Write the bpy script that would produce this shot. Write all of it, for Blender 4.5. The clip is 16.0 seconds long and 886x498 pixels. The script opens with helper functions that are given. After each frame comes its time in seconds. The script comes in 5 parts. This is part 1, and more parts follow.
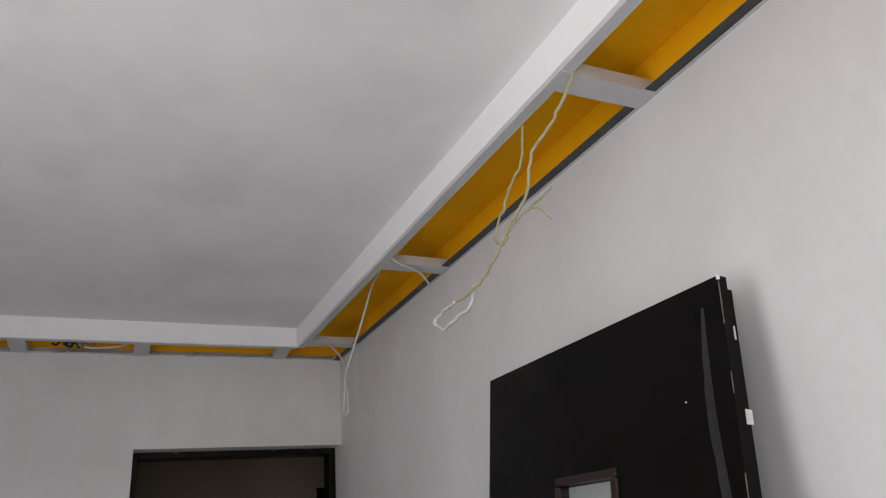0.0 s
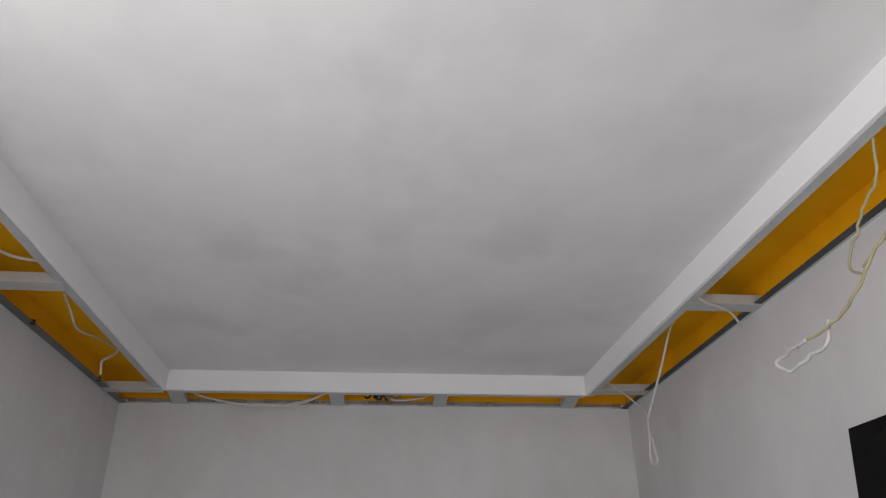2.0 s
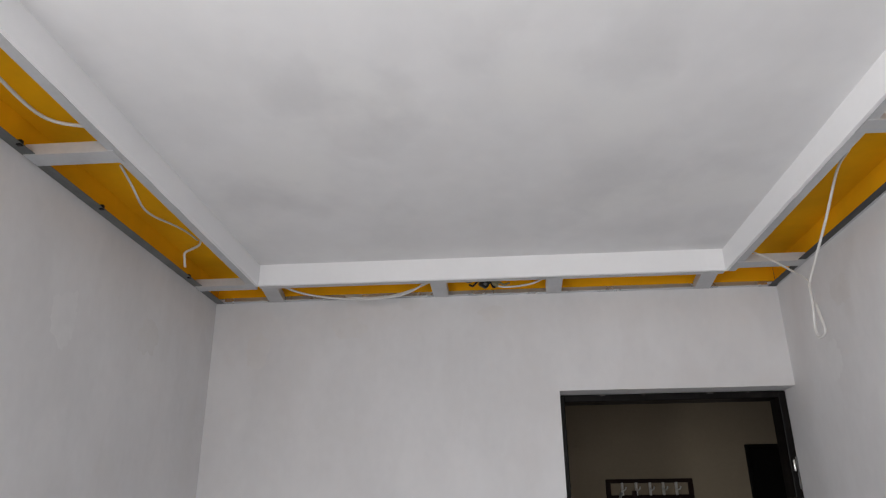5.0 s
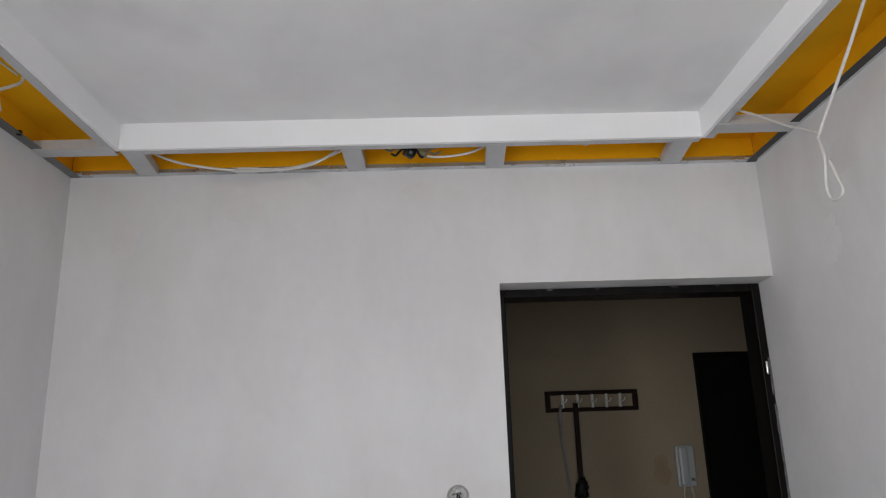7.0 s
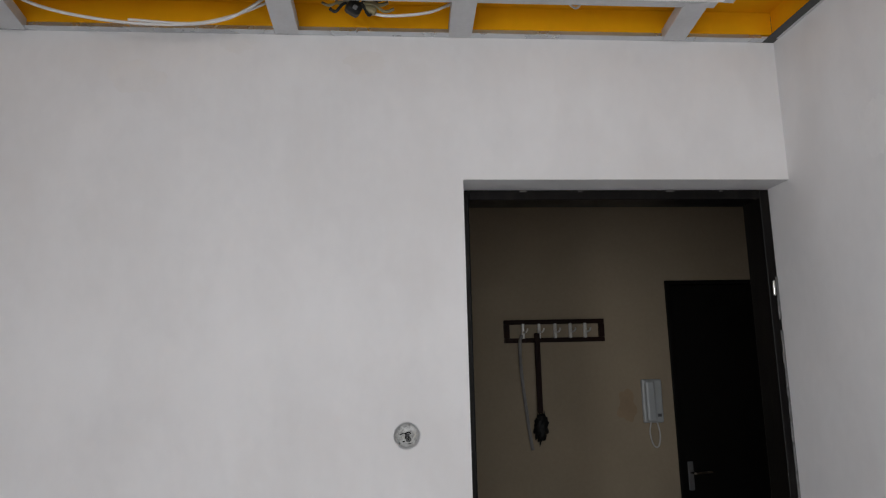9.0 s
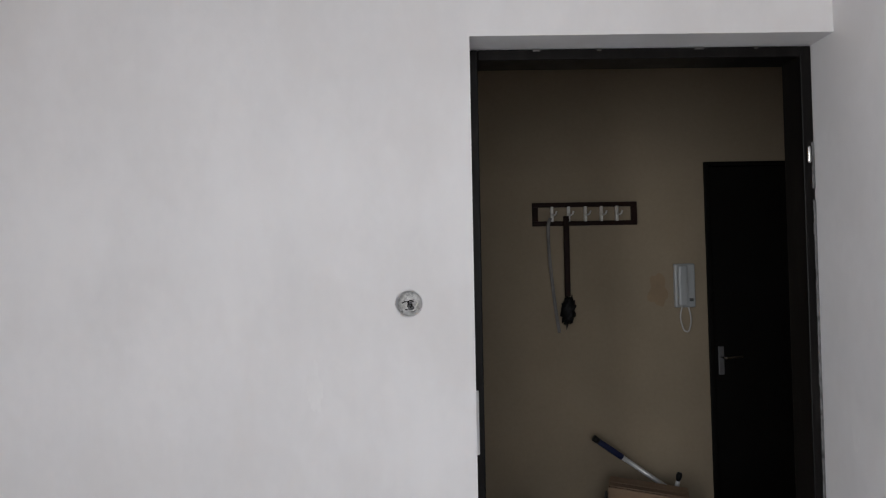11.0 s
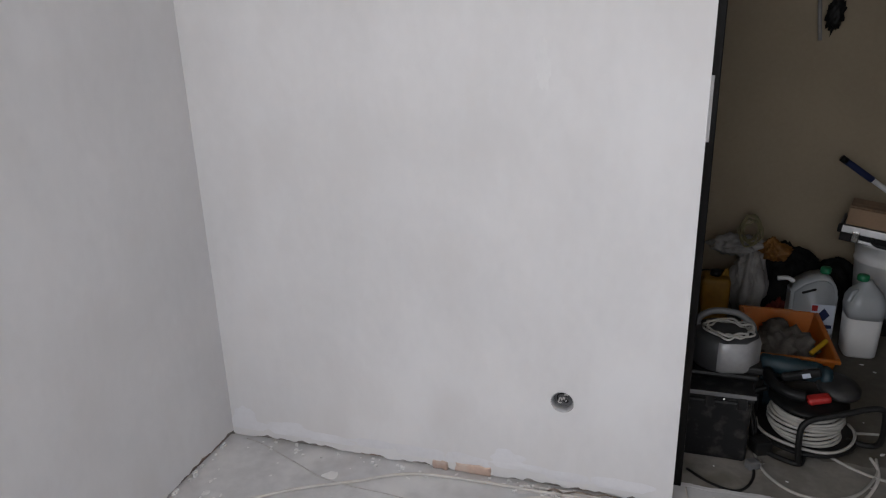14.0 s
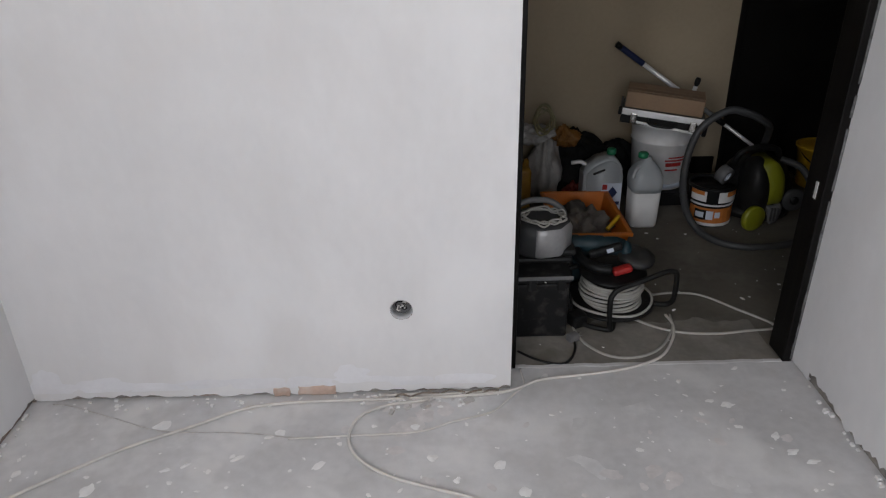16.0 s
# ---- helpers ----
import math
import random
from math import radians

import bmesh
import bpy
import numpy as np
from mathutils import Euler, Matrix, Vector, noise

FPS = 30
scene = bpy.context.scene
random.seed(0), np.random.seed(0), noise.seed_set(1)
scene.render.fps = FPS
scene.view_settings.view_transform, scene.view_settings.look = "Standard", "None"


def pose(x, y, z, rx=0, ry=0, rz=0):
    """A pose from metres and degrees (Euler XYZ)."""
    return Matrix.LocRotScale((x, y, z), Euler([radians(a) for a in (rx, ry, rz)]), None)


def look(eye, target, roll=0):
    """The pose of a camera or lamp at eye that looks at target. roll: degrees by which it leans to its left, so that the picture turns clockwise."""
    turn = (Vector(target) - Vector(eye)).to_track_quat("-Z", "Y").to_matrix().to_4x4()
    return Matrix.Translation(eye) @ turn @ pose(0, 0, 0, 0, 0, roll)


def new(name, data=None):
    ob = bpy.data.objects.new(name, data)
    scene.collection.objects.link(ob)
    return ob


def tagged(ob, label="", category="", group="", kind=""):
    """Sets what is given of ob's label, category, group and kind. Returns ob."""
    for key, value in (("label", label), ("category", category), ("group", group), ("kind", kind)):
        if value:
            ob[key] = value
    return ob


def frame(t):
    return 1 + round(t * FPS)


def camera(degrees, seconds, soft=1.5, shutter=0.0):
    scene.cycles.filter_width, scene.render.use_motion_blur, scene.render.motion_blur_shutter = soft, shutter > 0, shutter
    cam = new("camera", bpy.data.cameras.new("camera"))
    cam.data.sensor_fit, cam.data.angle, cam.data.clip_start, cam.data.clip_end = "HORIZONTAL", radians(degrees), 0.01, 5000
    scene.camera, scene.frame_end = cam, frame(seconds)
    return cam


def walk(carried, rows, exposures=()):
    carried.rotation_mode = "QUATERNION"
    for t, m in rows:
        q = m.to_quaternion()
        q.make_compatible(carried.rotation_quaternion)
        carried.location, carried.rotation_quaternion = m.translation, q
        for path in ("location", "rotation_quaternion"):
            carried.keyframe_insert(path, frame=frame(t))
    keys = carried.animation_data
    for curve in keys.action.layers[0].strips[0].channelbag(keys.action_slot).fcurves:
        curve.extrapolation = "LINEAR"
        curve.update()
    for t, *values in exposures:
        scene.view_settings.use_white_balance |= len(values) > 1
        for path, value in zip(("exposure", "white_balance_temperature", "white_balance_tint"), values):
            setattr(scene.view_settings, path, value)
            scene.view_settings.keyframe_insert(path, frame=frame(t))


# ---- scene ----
cam = camera(64.0, 16.0, 1.2)
PATH = [
    (0, (1.333, -3.362, 1.655), (2.151, -1.699, 2.405), -4.8),
    (0.5, (1.323, -3.355, 1.657), (2.016, -1.625, 2.383), -4.6),
    (1, (1.308, -3.357, 1.655), (1.874, -1.595, 2.414), -4.4),
    (1.5, (1.241, -3.34, 1.668), (1.603, -1.554, 2.493), -3.0),
    (2, (1.137, -3.292, 1.665), (1.321, -1.516, 2.568), -0.8),
    (2.5, (1.062, -3.228, 1.667), (1.16, -1.425, 2.529), 0.0),
    (3, (0.993, -3.198, 1.67), (1.018, -1.363, 2.466), -1.2),
    (5.3, (1.197, -2.797, 1.615), (1.063, -0.923, 2.3), -0.6),
    (5.5, (1.17, -2.74, 1.624), (1.087, -0.854, 2.283), 0.1),
    (6, (1.082, -2.585, 1.631), (1.242, -0.697, 2.271), -1.2),
    (6.5, (1.096, -2.458, 1.614), (1.305, -0.54, 2.14), -1.9),
    (7, (1.215, -2.294, 1.61), (1.256, -0.362, 2.126), -1.8),
    (7.5, (1.345, -2.149, 1.623), (1.252, -0.227, 2.169), -0.3),
    (8, (1.346, -2.086, 1.6), (1.281, -0.137, 2.044), -0.4),
    (8.5, (1.265, -1.941, 1.6), (1.362, 0.018, 1.99), -1.1),
    (9, (1.225, -1.828, 1.592), (1.4, 0.134, 1.935), -1.4),
    (9.2, (1.237, -1.804, 1.583), (1.372, 0.166, 1.896), -1.9),
    (11.3, (1.355, -1.746, 1.505), (1.372, 0.254, 1.485), -1.4),
    (11.5, (1.36, -1.772, 1.496), (1.37, 0.227, 1.414), -2.0),
    (12, (1.347, -1.769, 1.479), (1.291, 0.221, 1.289), -1.6),
    (12.5, (1.338, -1.753, 1.457), (1.161, 0.212, 1.131), -2.0),
    (13, (1.335, -1.84, 1.424), (0.931, 0.076, 1.016), -2.1),
    (13.5, (1.344, -1.803, 1.419), (0.804, 0.05, 0.896), -1.1),
    (14, (1.353, -1.801, 1.382), (0.778, 0.002, 0.736), -1.6),
    (14.5, (1.342, -1.804, 1.36), (0.794, -0.038, 0.598), -2.4),
    (15, (1.297, -1.813, 1.365), (0.855, -0.055, 0.519), -2.8),
    (15.5, (1.239, -1.787, 1.377), (1.035, -0.011, 0.481), -1.9),
    (16, (1.229, -1.739, 1.372), (1.249, 0.044, 0.467), -1.1),
]
EXPOSURE = [(0, -0.89, 6500, 10), (1, -0.75, 6500, 10), (2, -0.86, 6490, 10), (2.5, -0.89, 6490, 10), (3, -0.67, 6480, 10), (5.5, -0.18, 6420, 9), (6, -0.25, 6410, 8.5), (6.5, -0.24, 6390, 8), (7, -0.10, 6385, 8), (7.5, -0.02, 6380, 8), (8.5, -0.04, 6390, 8.5), (9, -0.05, 6400, 8.5), (11.5, 0.16, 6340, 9.5), (12.5, 0.23, 6340, 10), (13.5, 0.19, 6340, 9.5), (14, 0.12, 6340, 9.5), (15, 0.12, 6340, 9.5), (15.5, 0.12, 6340, 9.5), (16, 0.30, 6360, 9)]
walk(cam, [(t, look(eye, target, roll)) for t, eye, target, roll in PATH], EXPOSURE)

WX, SK, CZ, BZ = 2.362, 0.004, 2.600, 2.507     # right wall, its skew, ceiling, underside of the dropped frame
YB = -3.80                                       # window wall behind the camera
HY, HZ = 1.80, 2.60                              # hall's far wall and ceiling


def wx(y):
    return WX + SK * min(y, 0.0)


# ---- world and light ----
world = bpy.data.worlds.new("sky")
scene.world = world
world.use_nodes = True
nt = world.node_tree
sky = nt.nodes.new("ShaderNodeTexSky")
sky.sky_type, sky.sun_disc = "NISHITA", False
sky.sun_elevation, sky.sun_rotation = radians(40), radians(20)
nt.links.new(sky.outputs[0], nt.nodes["Background"].inputs[0])
nt.nodes["Background"].inputs[1].default_value = 0.10
sun = new("sun", bpy.data.lights.new("sun", "SUN"))
sun.data.energy, sun.data.angle, sun.data.color = 1.0, radians(12), (1, 0.96, 0.9)
sun.matrix_world = look((2, 6, 8), (1, 0, 0))
day = new("window_daylight", bpy.data.lights.new("window_daylight", "AREA"))
day.data.shape, day.data.size, day.data.size_y = "RECTANGLE", 1.40, 1.4
day.data.energy, day.data.color = 23, (1.0, 0.985, 0.985)
day.matrix_world = look((1.05, YB + 0.02, 1.65), (1.05, 0, 1.65))
side = new("side_window_daylight", bpy.data.lights.new("side_window_daylight", "AREA"))
side.data.shape, side.data.size, side.data.size_y = "RECTANGLE", 0.68, 1.38
side.data.energy, side.data.color = 36, (1.0, 0.985, 0.985)
side.matrix_world = look((0.02, -3.01, 1.65), (1, -3.01, 1.65))


# ---- materials ----
def mat(name, col, rough=0.6, metal=0.0, var=0.12, scale=3.0, fine=60.0, bump=0.1, stretch=(1, 1, 1), spec=0.5, dirt=None, dirt_amt=0.0, dirt_scale=4.0, trans=0.0, stain=None, stain_amt=0.0, stain_scale=2.0):
    """Two scales of variation on one colour, fine relief, and patches of a second colour."""
    m = bpy.data.materials.new(name)
    m.use_nodes = True
    t = m.node_tree
    b = t.nodes["Principled BSDF"]
    b.inputs["Roughness"].default_value, b.inputs["Metallic"].default_value = rough, metal
    b.inputs["Specular IOR Level"].default_value = spec
    b.inputs["Transmission Weight"].default_value = trans
    co = t.nodes.new("ShaderNodeTexCoord")
    mp = t.nodes.new("ShaderNodeMapping")
    mp.inputs["Scale"].default_value = stretch
    t.links.new(co.outputs["Object"], mp.inputs["Vector"])

    def noise_node(s, d):
        n = t.nodes.new("ShaderNodeTexNoise")
        n.inputs["Scale"].default_value, n.inputs["Detail"].default_value = s, d
        t.links.new(mp.outputs[0], n.inputs["Vector"])
        return n

    big, small = noise_node(scale, 4), noise_node(fine, 3)
    add = t.nodes.new("ShaderNodeMath")
    add.operation = "MULTIPLY_ADD"
    add.inputs[1].default_value = 0.35
    t.links.new(small.outputs["Fac"], add.inputs[0])
    t.links.new(big.outputs["Fac"], add.inputs[2])
    rng = t.nodes.new("ShaderNodeMapRange")
    rng.inputs["From Min"].default_value, rng.inputs["From Max"].default_value = 0.42, 0.93
    rng.inputs["To Min"].default_value, rng.inputs["To Max"].default_value = 1 - var, 1 + var
    t.links.new(add.outputs[0], rng.inputs["Value"])
    mul = t.nodes.new("ShaderNodeVectorMath")
    mul.operation = "SCALE"
    mul.inputs[0].default_value = col
    t.links.new(rng.outputs[0], mul.inputs["Scale"])
    out = mul.outputs[0]
    for tint, amount, size in ((dirt, dirt_amt, dirt_scale), (stain, stain_amt, stain_scale)):
        if not tint:
            continue
        pn = noise_node(size, 6)
        ramp = t.nodes.new("ShaderNodeMapRange")
        ramp.inputs["From Min"].default_value, ramp.inputs["From Max"].default_value = 0.52, 0.68
        ramp.inputs["To Max"].default_value = amount
        t.links.new(pn.outputs["Fac"], ramp.inputs["Value"])
        mix = t.nodes.new("ShaderNodeMix")
        mix.data_type = "RGBA"
        mix.inputs[7].default_value = (*tint, 1)
        t.links.new(ramp.outputs[0], mix.inputs[0])
        t.links.new(out, mix.inputs[6])
        out = mix.outputs[2]
    t.links.new(out, b.inputs["Base Color"])
    rr = t.nodes.new("ShaderNodeMapRange")
    rr.inputs["To Min"].default_value, rr.inputs["To Max"].default_value = max(0.02, rough - 0.1), min(1, rough + 0.1)
    t.links.new(big.outputs["Fac"], rr.inputs["Value"])
    t.links.new(rr.outputs[0], b.inputs["Roughness"])
    if bump:
        bp = t.nodes.new("ShaderNodeBump")
        bp.inputs["Strength"].default_value, bp.inputs["Distance"].default_value = bump, 0.004
        t.links.new(add.outputs[0], bp.inputs["Height"])
        t.links.new(bp.outputs[0], b.inputs["Normal"])
    return m


M_PLASTER = mat("skim_plaster", (0.69, 0.684, 0.692), 0.75, var=0.06, scale=2.6, fine=26, bump=0.2, stretch=(1.25, 1.25, 0.8), spec=0.3, dirt=(0.755, 0.752, 0.762), dirt_amt=0.7, dirt_scale=2.0, stain=(0.650, 0.637, 0.637), stain_amt=0.6, stain_scale=3.3)
M_CEIL = mat("ceiling_paint", (0.83, 0.825, 0.83), 0.8, var=0.06, scale=2.4, fine=9, bump=0.10, stretch=(1.25, 1.0, 1), spec=0.2, dirt=(0.735, 0.73, 0.735), dirt_amt=0.85, dirt_scale=1.9, stain=(0.87, 0.865, 0.86), stain_amt=0.85, stain_scale=2.6)
M_FASCIA = mat("fascia_paint", (0.91, 0.905, 0.91), 0.7, var=0.02, scale=4, bump=0.05)
M_LIGHTSKIM = mat("second_coat_skim", (0.722, 0.718, 0.724), 0.72, var=0.05, scale=9, fine=60, bump=0.15, dirt=(0.695, 0.69, 0.697), dirt_amt=1.0, dirt_scale=9)
M_PINKSKIM = mat("pinkish_damp_skim", (0.680, 0.668, 0.666), 0.75, var=0.04, scale=9, fine=50, bump=0.15, dirt=(0.69, 0.684, 0.69), dirt_amt=0.9, dirt_scale=13)
M_YELLOW = mat("old_yellow_paint", (0.93, 0.465, 0.003), 0.75, var=0.07, scale=3.5, fine=30, bump=0.06, spec=0.2, dirt=(0.74, 0.36, 0.003), dirt_amt=0.5, dirt_scale=2.5)
M_RAW = mat("raw_mortar", (0.22, 0.205, 0.19), 0.95, var=0.4, scale=9, fine=90, bump=0.6, dirt=(0.42, 0.23, 0.15), dirt_amt=0.5, dirt_scale=3)
M_BRICK = mat("brick", (0.54, 0.40, 0.33), 0.9, var=0.2, scale=14, fine=90, bump=0.5, dirt=(0.62, 0.55, 0.5), dirt_amt=0.6, dirt_scale=16)
M_WHITEWASH = mat("fresh_filler", (0.715, 0.715, 0.742), 0.8, var=0.06, scale=9, fine=70, bump=0.3)
M_CONCRETE = mat("screed", (0.56, 0.557, 0.562), 0.85, var=0.19, scale=2.2, fine=34, bump=0.3, dirt=(0.69, 0.685, 0.68), dirt_amt=0.75, dirt_scale=4.2, stain=(0.46, 0.455, 0.455), stain_amt=0.5, stain_scale=7.5)
M_HALLFLOOR = mat("dusty_hall_floor", (0.115, 0.105, 0.086), 0.8, var=0.25, scale=3.5, fine=40, bump=0.25, dirt=(0.175, 0.162, 0.14), dirt_amt=0.6, dirt_scale=5)
M_SPLAT = mat("dried_plaster_drops", (0.80, 0.795, 0.79), 0.9, var=0.1, scale=20, bump=0.3)
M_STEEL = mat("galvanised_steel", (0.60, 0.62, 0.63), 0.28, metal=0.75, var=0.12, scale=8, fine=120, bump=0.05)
# darker copies of the galvanised steel, shade of the side walls in the colour
M_SHADESTEEL = mat("shaded_galvanised_profile", (0.055, 0.058, 0.058), 0.55, metal=0.3, var=0.3, scale=9, fine=90, bump=0.08, dirt=(0.15, 0.15, 0.145), dirt_amt=0.5, dirt_scale=7)
M_HALFSHADESTEEL = mat("half_shaded_galvanised_profile", (0.17, 0.175, 0.17), 0.5, metal=0.35, var=0.3, scale=9, fine=90, bump=0.08, dirt=(0.07, 0.07, 0.068), dirt_amt=0.6, dirt_scale=5)
M_DUSTYSTEEL = mat("dusty_galvanised_bar", (0.56, 0.565, 0.575), 0.6, metal=0.25, var=0.1, scale=7, fine=80, bump=0.08)
M_BLACKLEAF = mat("black_door_lacquer", (0.0045, 0.004, 0.0038), 0.28, var=0.25, scale=3, fine=30, bump=0.02, spec=0.09)
M_DARKWOOD = mat("dark_door_frame", (0.006, 0.0052, 0.0050), 0.4, var=0.3, scale=5, fine=60, bump=0.08, stretch=(4, 4, 0.5), spec=0.12, dirt=(0.018, 0.016, 0.014), dirt_amt=0.4, dirt_scale=9)
M_HALLDOOR = mat("black_entrance_door", (0.006, 0.0055, 0.005), 0.6, var=0.3, scale=4, bump=0.03, spec=0.12)
M_BEIGE = mat("beige_hall_paint", (0.365, 0.30, 0.215), 0.85, var=0.10, scale=2, fine=50, bump=0.12, spec=0.2)
M_WHITECABLE = mat("white_pvc", (0.64, 0.63, 0.61), 0.5, var=0.06, scale=20, bump=0)
M_DUSTYCABLE = mat("dusty_white_pvc", (0.60, 0.575, 0.545), 0.65, var=0.12, scale=14, bump=0)
M_OCHRECABLE = mat("yellowed_cable", (0.43, 0.39, 0.23), 0.6, var=0.15, scale=20, bump=0)
M_BLACK = mat("black_plastic", (0.009, 0.009, 0.0095), 0.42, var=0.25, scale=12, fine=120, bump=0.06, spec=0.2, dirt=(0.018, 0.0175, 0.016), dirt_amt=0.6, dirt_scale=9)
M_RUBBER = mat("black_rubber", (0.007, 0.007, 0.007), 0.55, var=0.2, scale=20, bump=0.05, spec=0.3)
M_SILVER = mat("brushed_silver", (0.78, 0.78, 0.78), 0.34, metal=0.35, var=0.12, scale=7, bump=0.04)
M_CHROME = mat("chrome", (0.75, 0.74, 0.72), 0.2, metal=1.0, var=0.05, bump=0)
M_GREY = mat("grey_plastic", (0.12, 0.12, 0.124), 0.5, var=0.15, scale=10, bump=0.04)
M_ORANGE = mat("orange_plastic", (0.50, 0.135, 0.009), 0.45, var=0.12, scale=9, bump=0.05, dirt=(0.36, 0.20, 0.10), dirt_amt=0.4, dirt_scale=12)
M_TEAL = mat("teal_tool_plastic", (0.007, 0.026, 0.036), 0.55, var=0.25, scale=15, bump=0.05, dirt=(0.028, 0.036, 0.040), dirt_amt=0.6, dirt_scale=24)
M_GREYDARK = mat("dusty_dark_grey_plastic", (0.020, 0.020, 0.021), 0.55, var=0.25, scale=14, bump=0.06, dirt=(0.045, 0.043, 0.040), dirt_amt=0.5, dirt_scale=18)
M_RED = mat("red_plastic", (0.34, 0.018, 0.016), 0.45, var=0.1, bump=0)
M_MILK = mat("milky_polyethylene", (0.39, 0.415, 0.435), 0.38, var=0.05, scale=10, bump=0.03, trans=0.15)
M_LIQUID = mat("white_liquid_fill", (0.62, 0.62, 0.62), 0.45, var=0.03, bump=0)
M_GREENCAP = mat("green_cap", (0.012, 0.16, 0.07), 0.45, var=0.1, bump=0)
M_BUCKET = mat("white_bucket_plastic", (0.66, 0.66, 0.665), 0.4, var=0.06, scale=8, bump=0.03, dirt=(0.49, 0.475, 0.45), dirt_amt=0.5, dirt_scale=9)
M_CARD = mat("brown_cardboard", (0.27, 0.18, 0.115), 0.9, var=0.12, scale=7, fine=80, bump=0.1)
M_LIME = mat("lime_green_plastic", (0.205, 0.215, 0.010), 0.42, var=0.08, scale=10, bump=0.02)
M_YPLASTIC = mat("yellow_plastic", (0.52, 0.32, 0.016), 0.45, var=0.1, scale=9, bump=0.03)
M_BLUE = mat("navy_blue_print", (0.010, 0.018, 0.07), 0.5, var=0.05, bump=0)
M_LABEL = mat("paper_label", (0.50, 0.55, 0.64), 0.55, var=0.04, bump=0)
M_ORLABEL = mat("orange_label", (0.46, 0.15, 0.03), 0.5, var=0.1, scale=14, bump=0)
M_WHITE = mat("white_plastic", (0.78, 0.78, 0.77), 0.4, var=0.04, bump=0.02)
M_BROWNWOOD = mat("dark_brown_wood", (0.018, 0.007, 0.005), 0.55, var=0.3, scale=6, fine=70, bump=0.1, stretch=(0.4, 3, 3), spec=0.15)
M_REDBROWN = mat("reddish_brown_moulding", (0.016, 0.006, 0.005), 0.4, var=0.2, scale=8, bump=0.05)
M_BAG = mat("white_polythene_bag", (0.27, 0.258, 0.248), 0.5, var=0.2, scale=14, bump=0.2)
M_ORBAG = mat("orange_polythene", (0.17, 0.07, 0.009), 0.6, var=0.25, scale=14, bump=0.2)
M_DARKRED = mat("dark_red_cloth", (0.11, 0.014, 0.010), 0.9, var=0.25, scale=20, bump=0.3)
M_BLACKBAG = mat("black_bin_bag", (0.007, 0.007, 0.007), 0.72, var=0.3, scale=14, bump=0.3, spec=0.15)
M_RUBBLE = mat("grey_rag", (0.125, 0.113, 0.102), 0.95, var=0.35, scale=20, fine=120, bump=0.6)
M_BOXBACK = mat("dusty_grey_box", (0.60, 0.60, 0.59), 0.8, var=0.45, scale=60, fine=200, bump=0.4, dirt=(0.08, 0.08, 0.08), dirt_amt=0.8, dirt_scale=70)
M_HANDSET = mat("greyed_white_plastic", (0.46, 0.48, 0.49), 0.4, var=0.05, bump=0.02)
M_HOOK = mat("bright_nickel", (0.80, 0.79, 0.76), 0.3, metal=0.3, var=0.04, bump=0)
M_SMUDGE = mat("rubbed_brown_smudge", (0.335, 0.245, 0.155), 0.85, var=0.12, scale=12, bump=0.05)
M_HOSE = mat("dark_grey_hose", (0.040, 0.041, 0.043), 0.55, var=0.15, scale=10, bump=0.04)


# lighter lacquer colour for the window's reflection on the black leaf
M_EDGESHEEN = mat("edge_sheen_lacquer", (0.019, 0.0187, 0.0185), 0.4, var=0.35, scale=14, fine=60, bump=0.05, dirt=(0.012, 0.012, 0.012), dirt_amt=0.7, dirt_scale=18)
# white PVC darkened for cables in the hall, its dimness in the colour
M_DIMPVC = mat("hall_shaded_white_pvc", (0.37, 0.36, 0.335), 0.5, var=0.12, scale=20, bump=0)
M_PINK = mat("pinkish_scuffs", (0.60, 0.578, 0.574), 0.95, var=0.15, scale=25, bump=0.2)
M_CASE = mat("dusty_black_case", (0.010, 0.010, 0.0105), 0.5, var=0.3, scale=10, fine=100, bump=0.08, spec=0.2, dirt=(0.06, 0.058, 0.054), dirt_amt=0.6, dirt_scale=26)
M_TANGLE = mat("dim_yellowed_flex", (0.21, 0.185, 0.10), 0.6, var=0.2, scale=20, bump=0)
M_SHELL = mat("dull_silver_paint", (0.31, 0.31, 0.315), 0.36, metal=0.35, var=0.2, scale=8, fine=90, bump=0.05)
M_WORN = mat("rubbed_grey_edge", (0.13, 0.13, 0.132), 0.6, var=0.4, scale=30, fine=120, bump=0.1, dirt=(0.02, 0.018, 0.016), dirt_amt=0.8, dirt_scale=35)
# dust colour raised to carry the window light on the near hall floor
M_LITDUST = mat("lit_plaster_dust", (0.205, 0.192, 0.172), 0.95, var=0.25, scale=9, fine=60, bump=0.25, dirt=(0.15, 0.137, 0.112), dirt_amt=0.9, dirt_scale=8)
M_SMEAR = mat("trodden_plaster", (0.60, 0.598, 0.60), 0.9, var=0.12, scale=16, fine=60, bump=0.3, dirt=(0.56, 0.557, 0.562), dirt_amt=0.9, dirt_scale=28)
# plaster chips on the door frame, and painted highlights on the leaf's arris
M_CHIPGLINT = mat("pale_chips_and_glints", (0.16, 0.15, 0.145), 0.9, var=0.3, scale=60, bump=0.2)
M_SPLINTER = mat("dusty_brown_wood", (0.20, 0.165, 0.135), 0.9, var=0.3, scale=30, bump=0.3)
M_STRING = mat("dusty_string", (0.50, 0.48, 0.465), 0.9, var=0.2, scale=30, bump=0)
M_TUB = mat("dirty_yellow_plastic", (0.24, 0.125, 0.010), 0.5, var=0.25, scale=9, bump=0.05, dirt=(0.12, 0.085, 0.03), dirt_amt=0.7, dirt_scale=8)


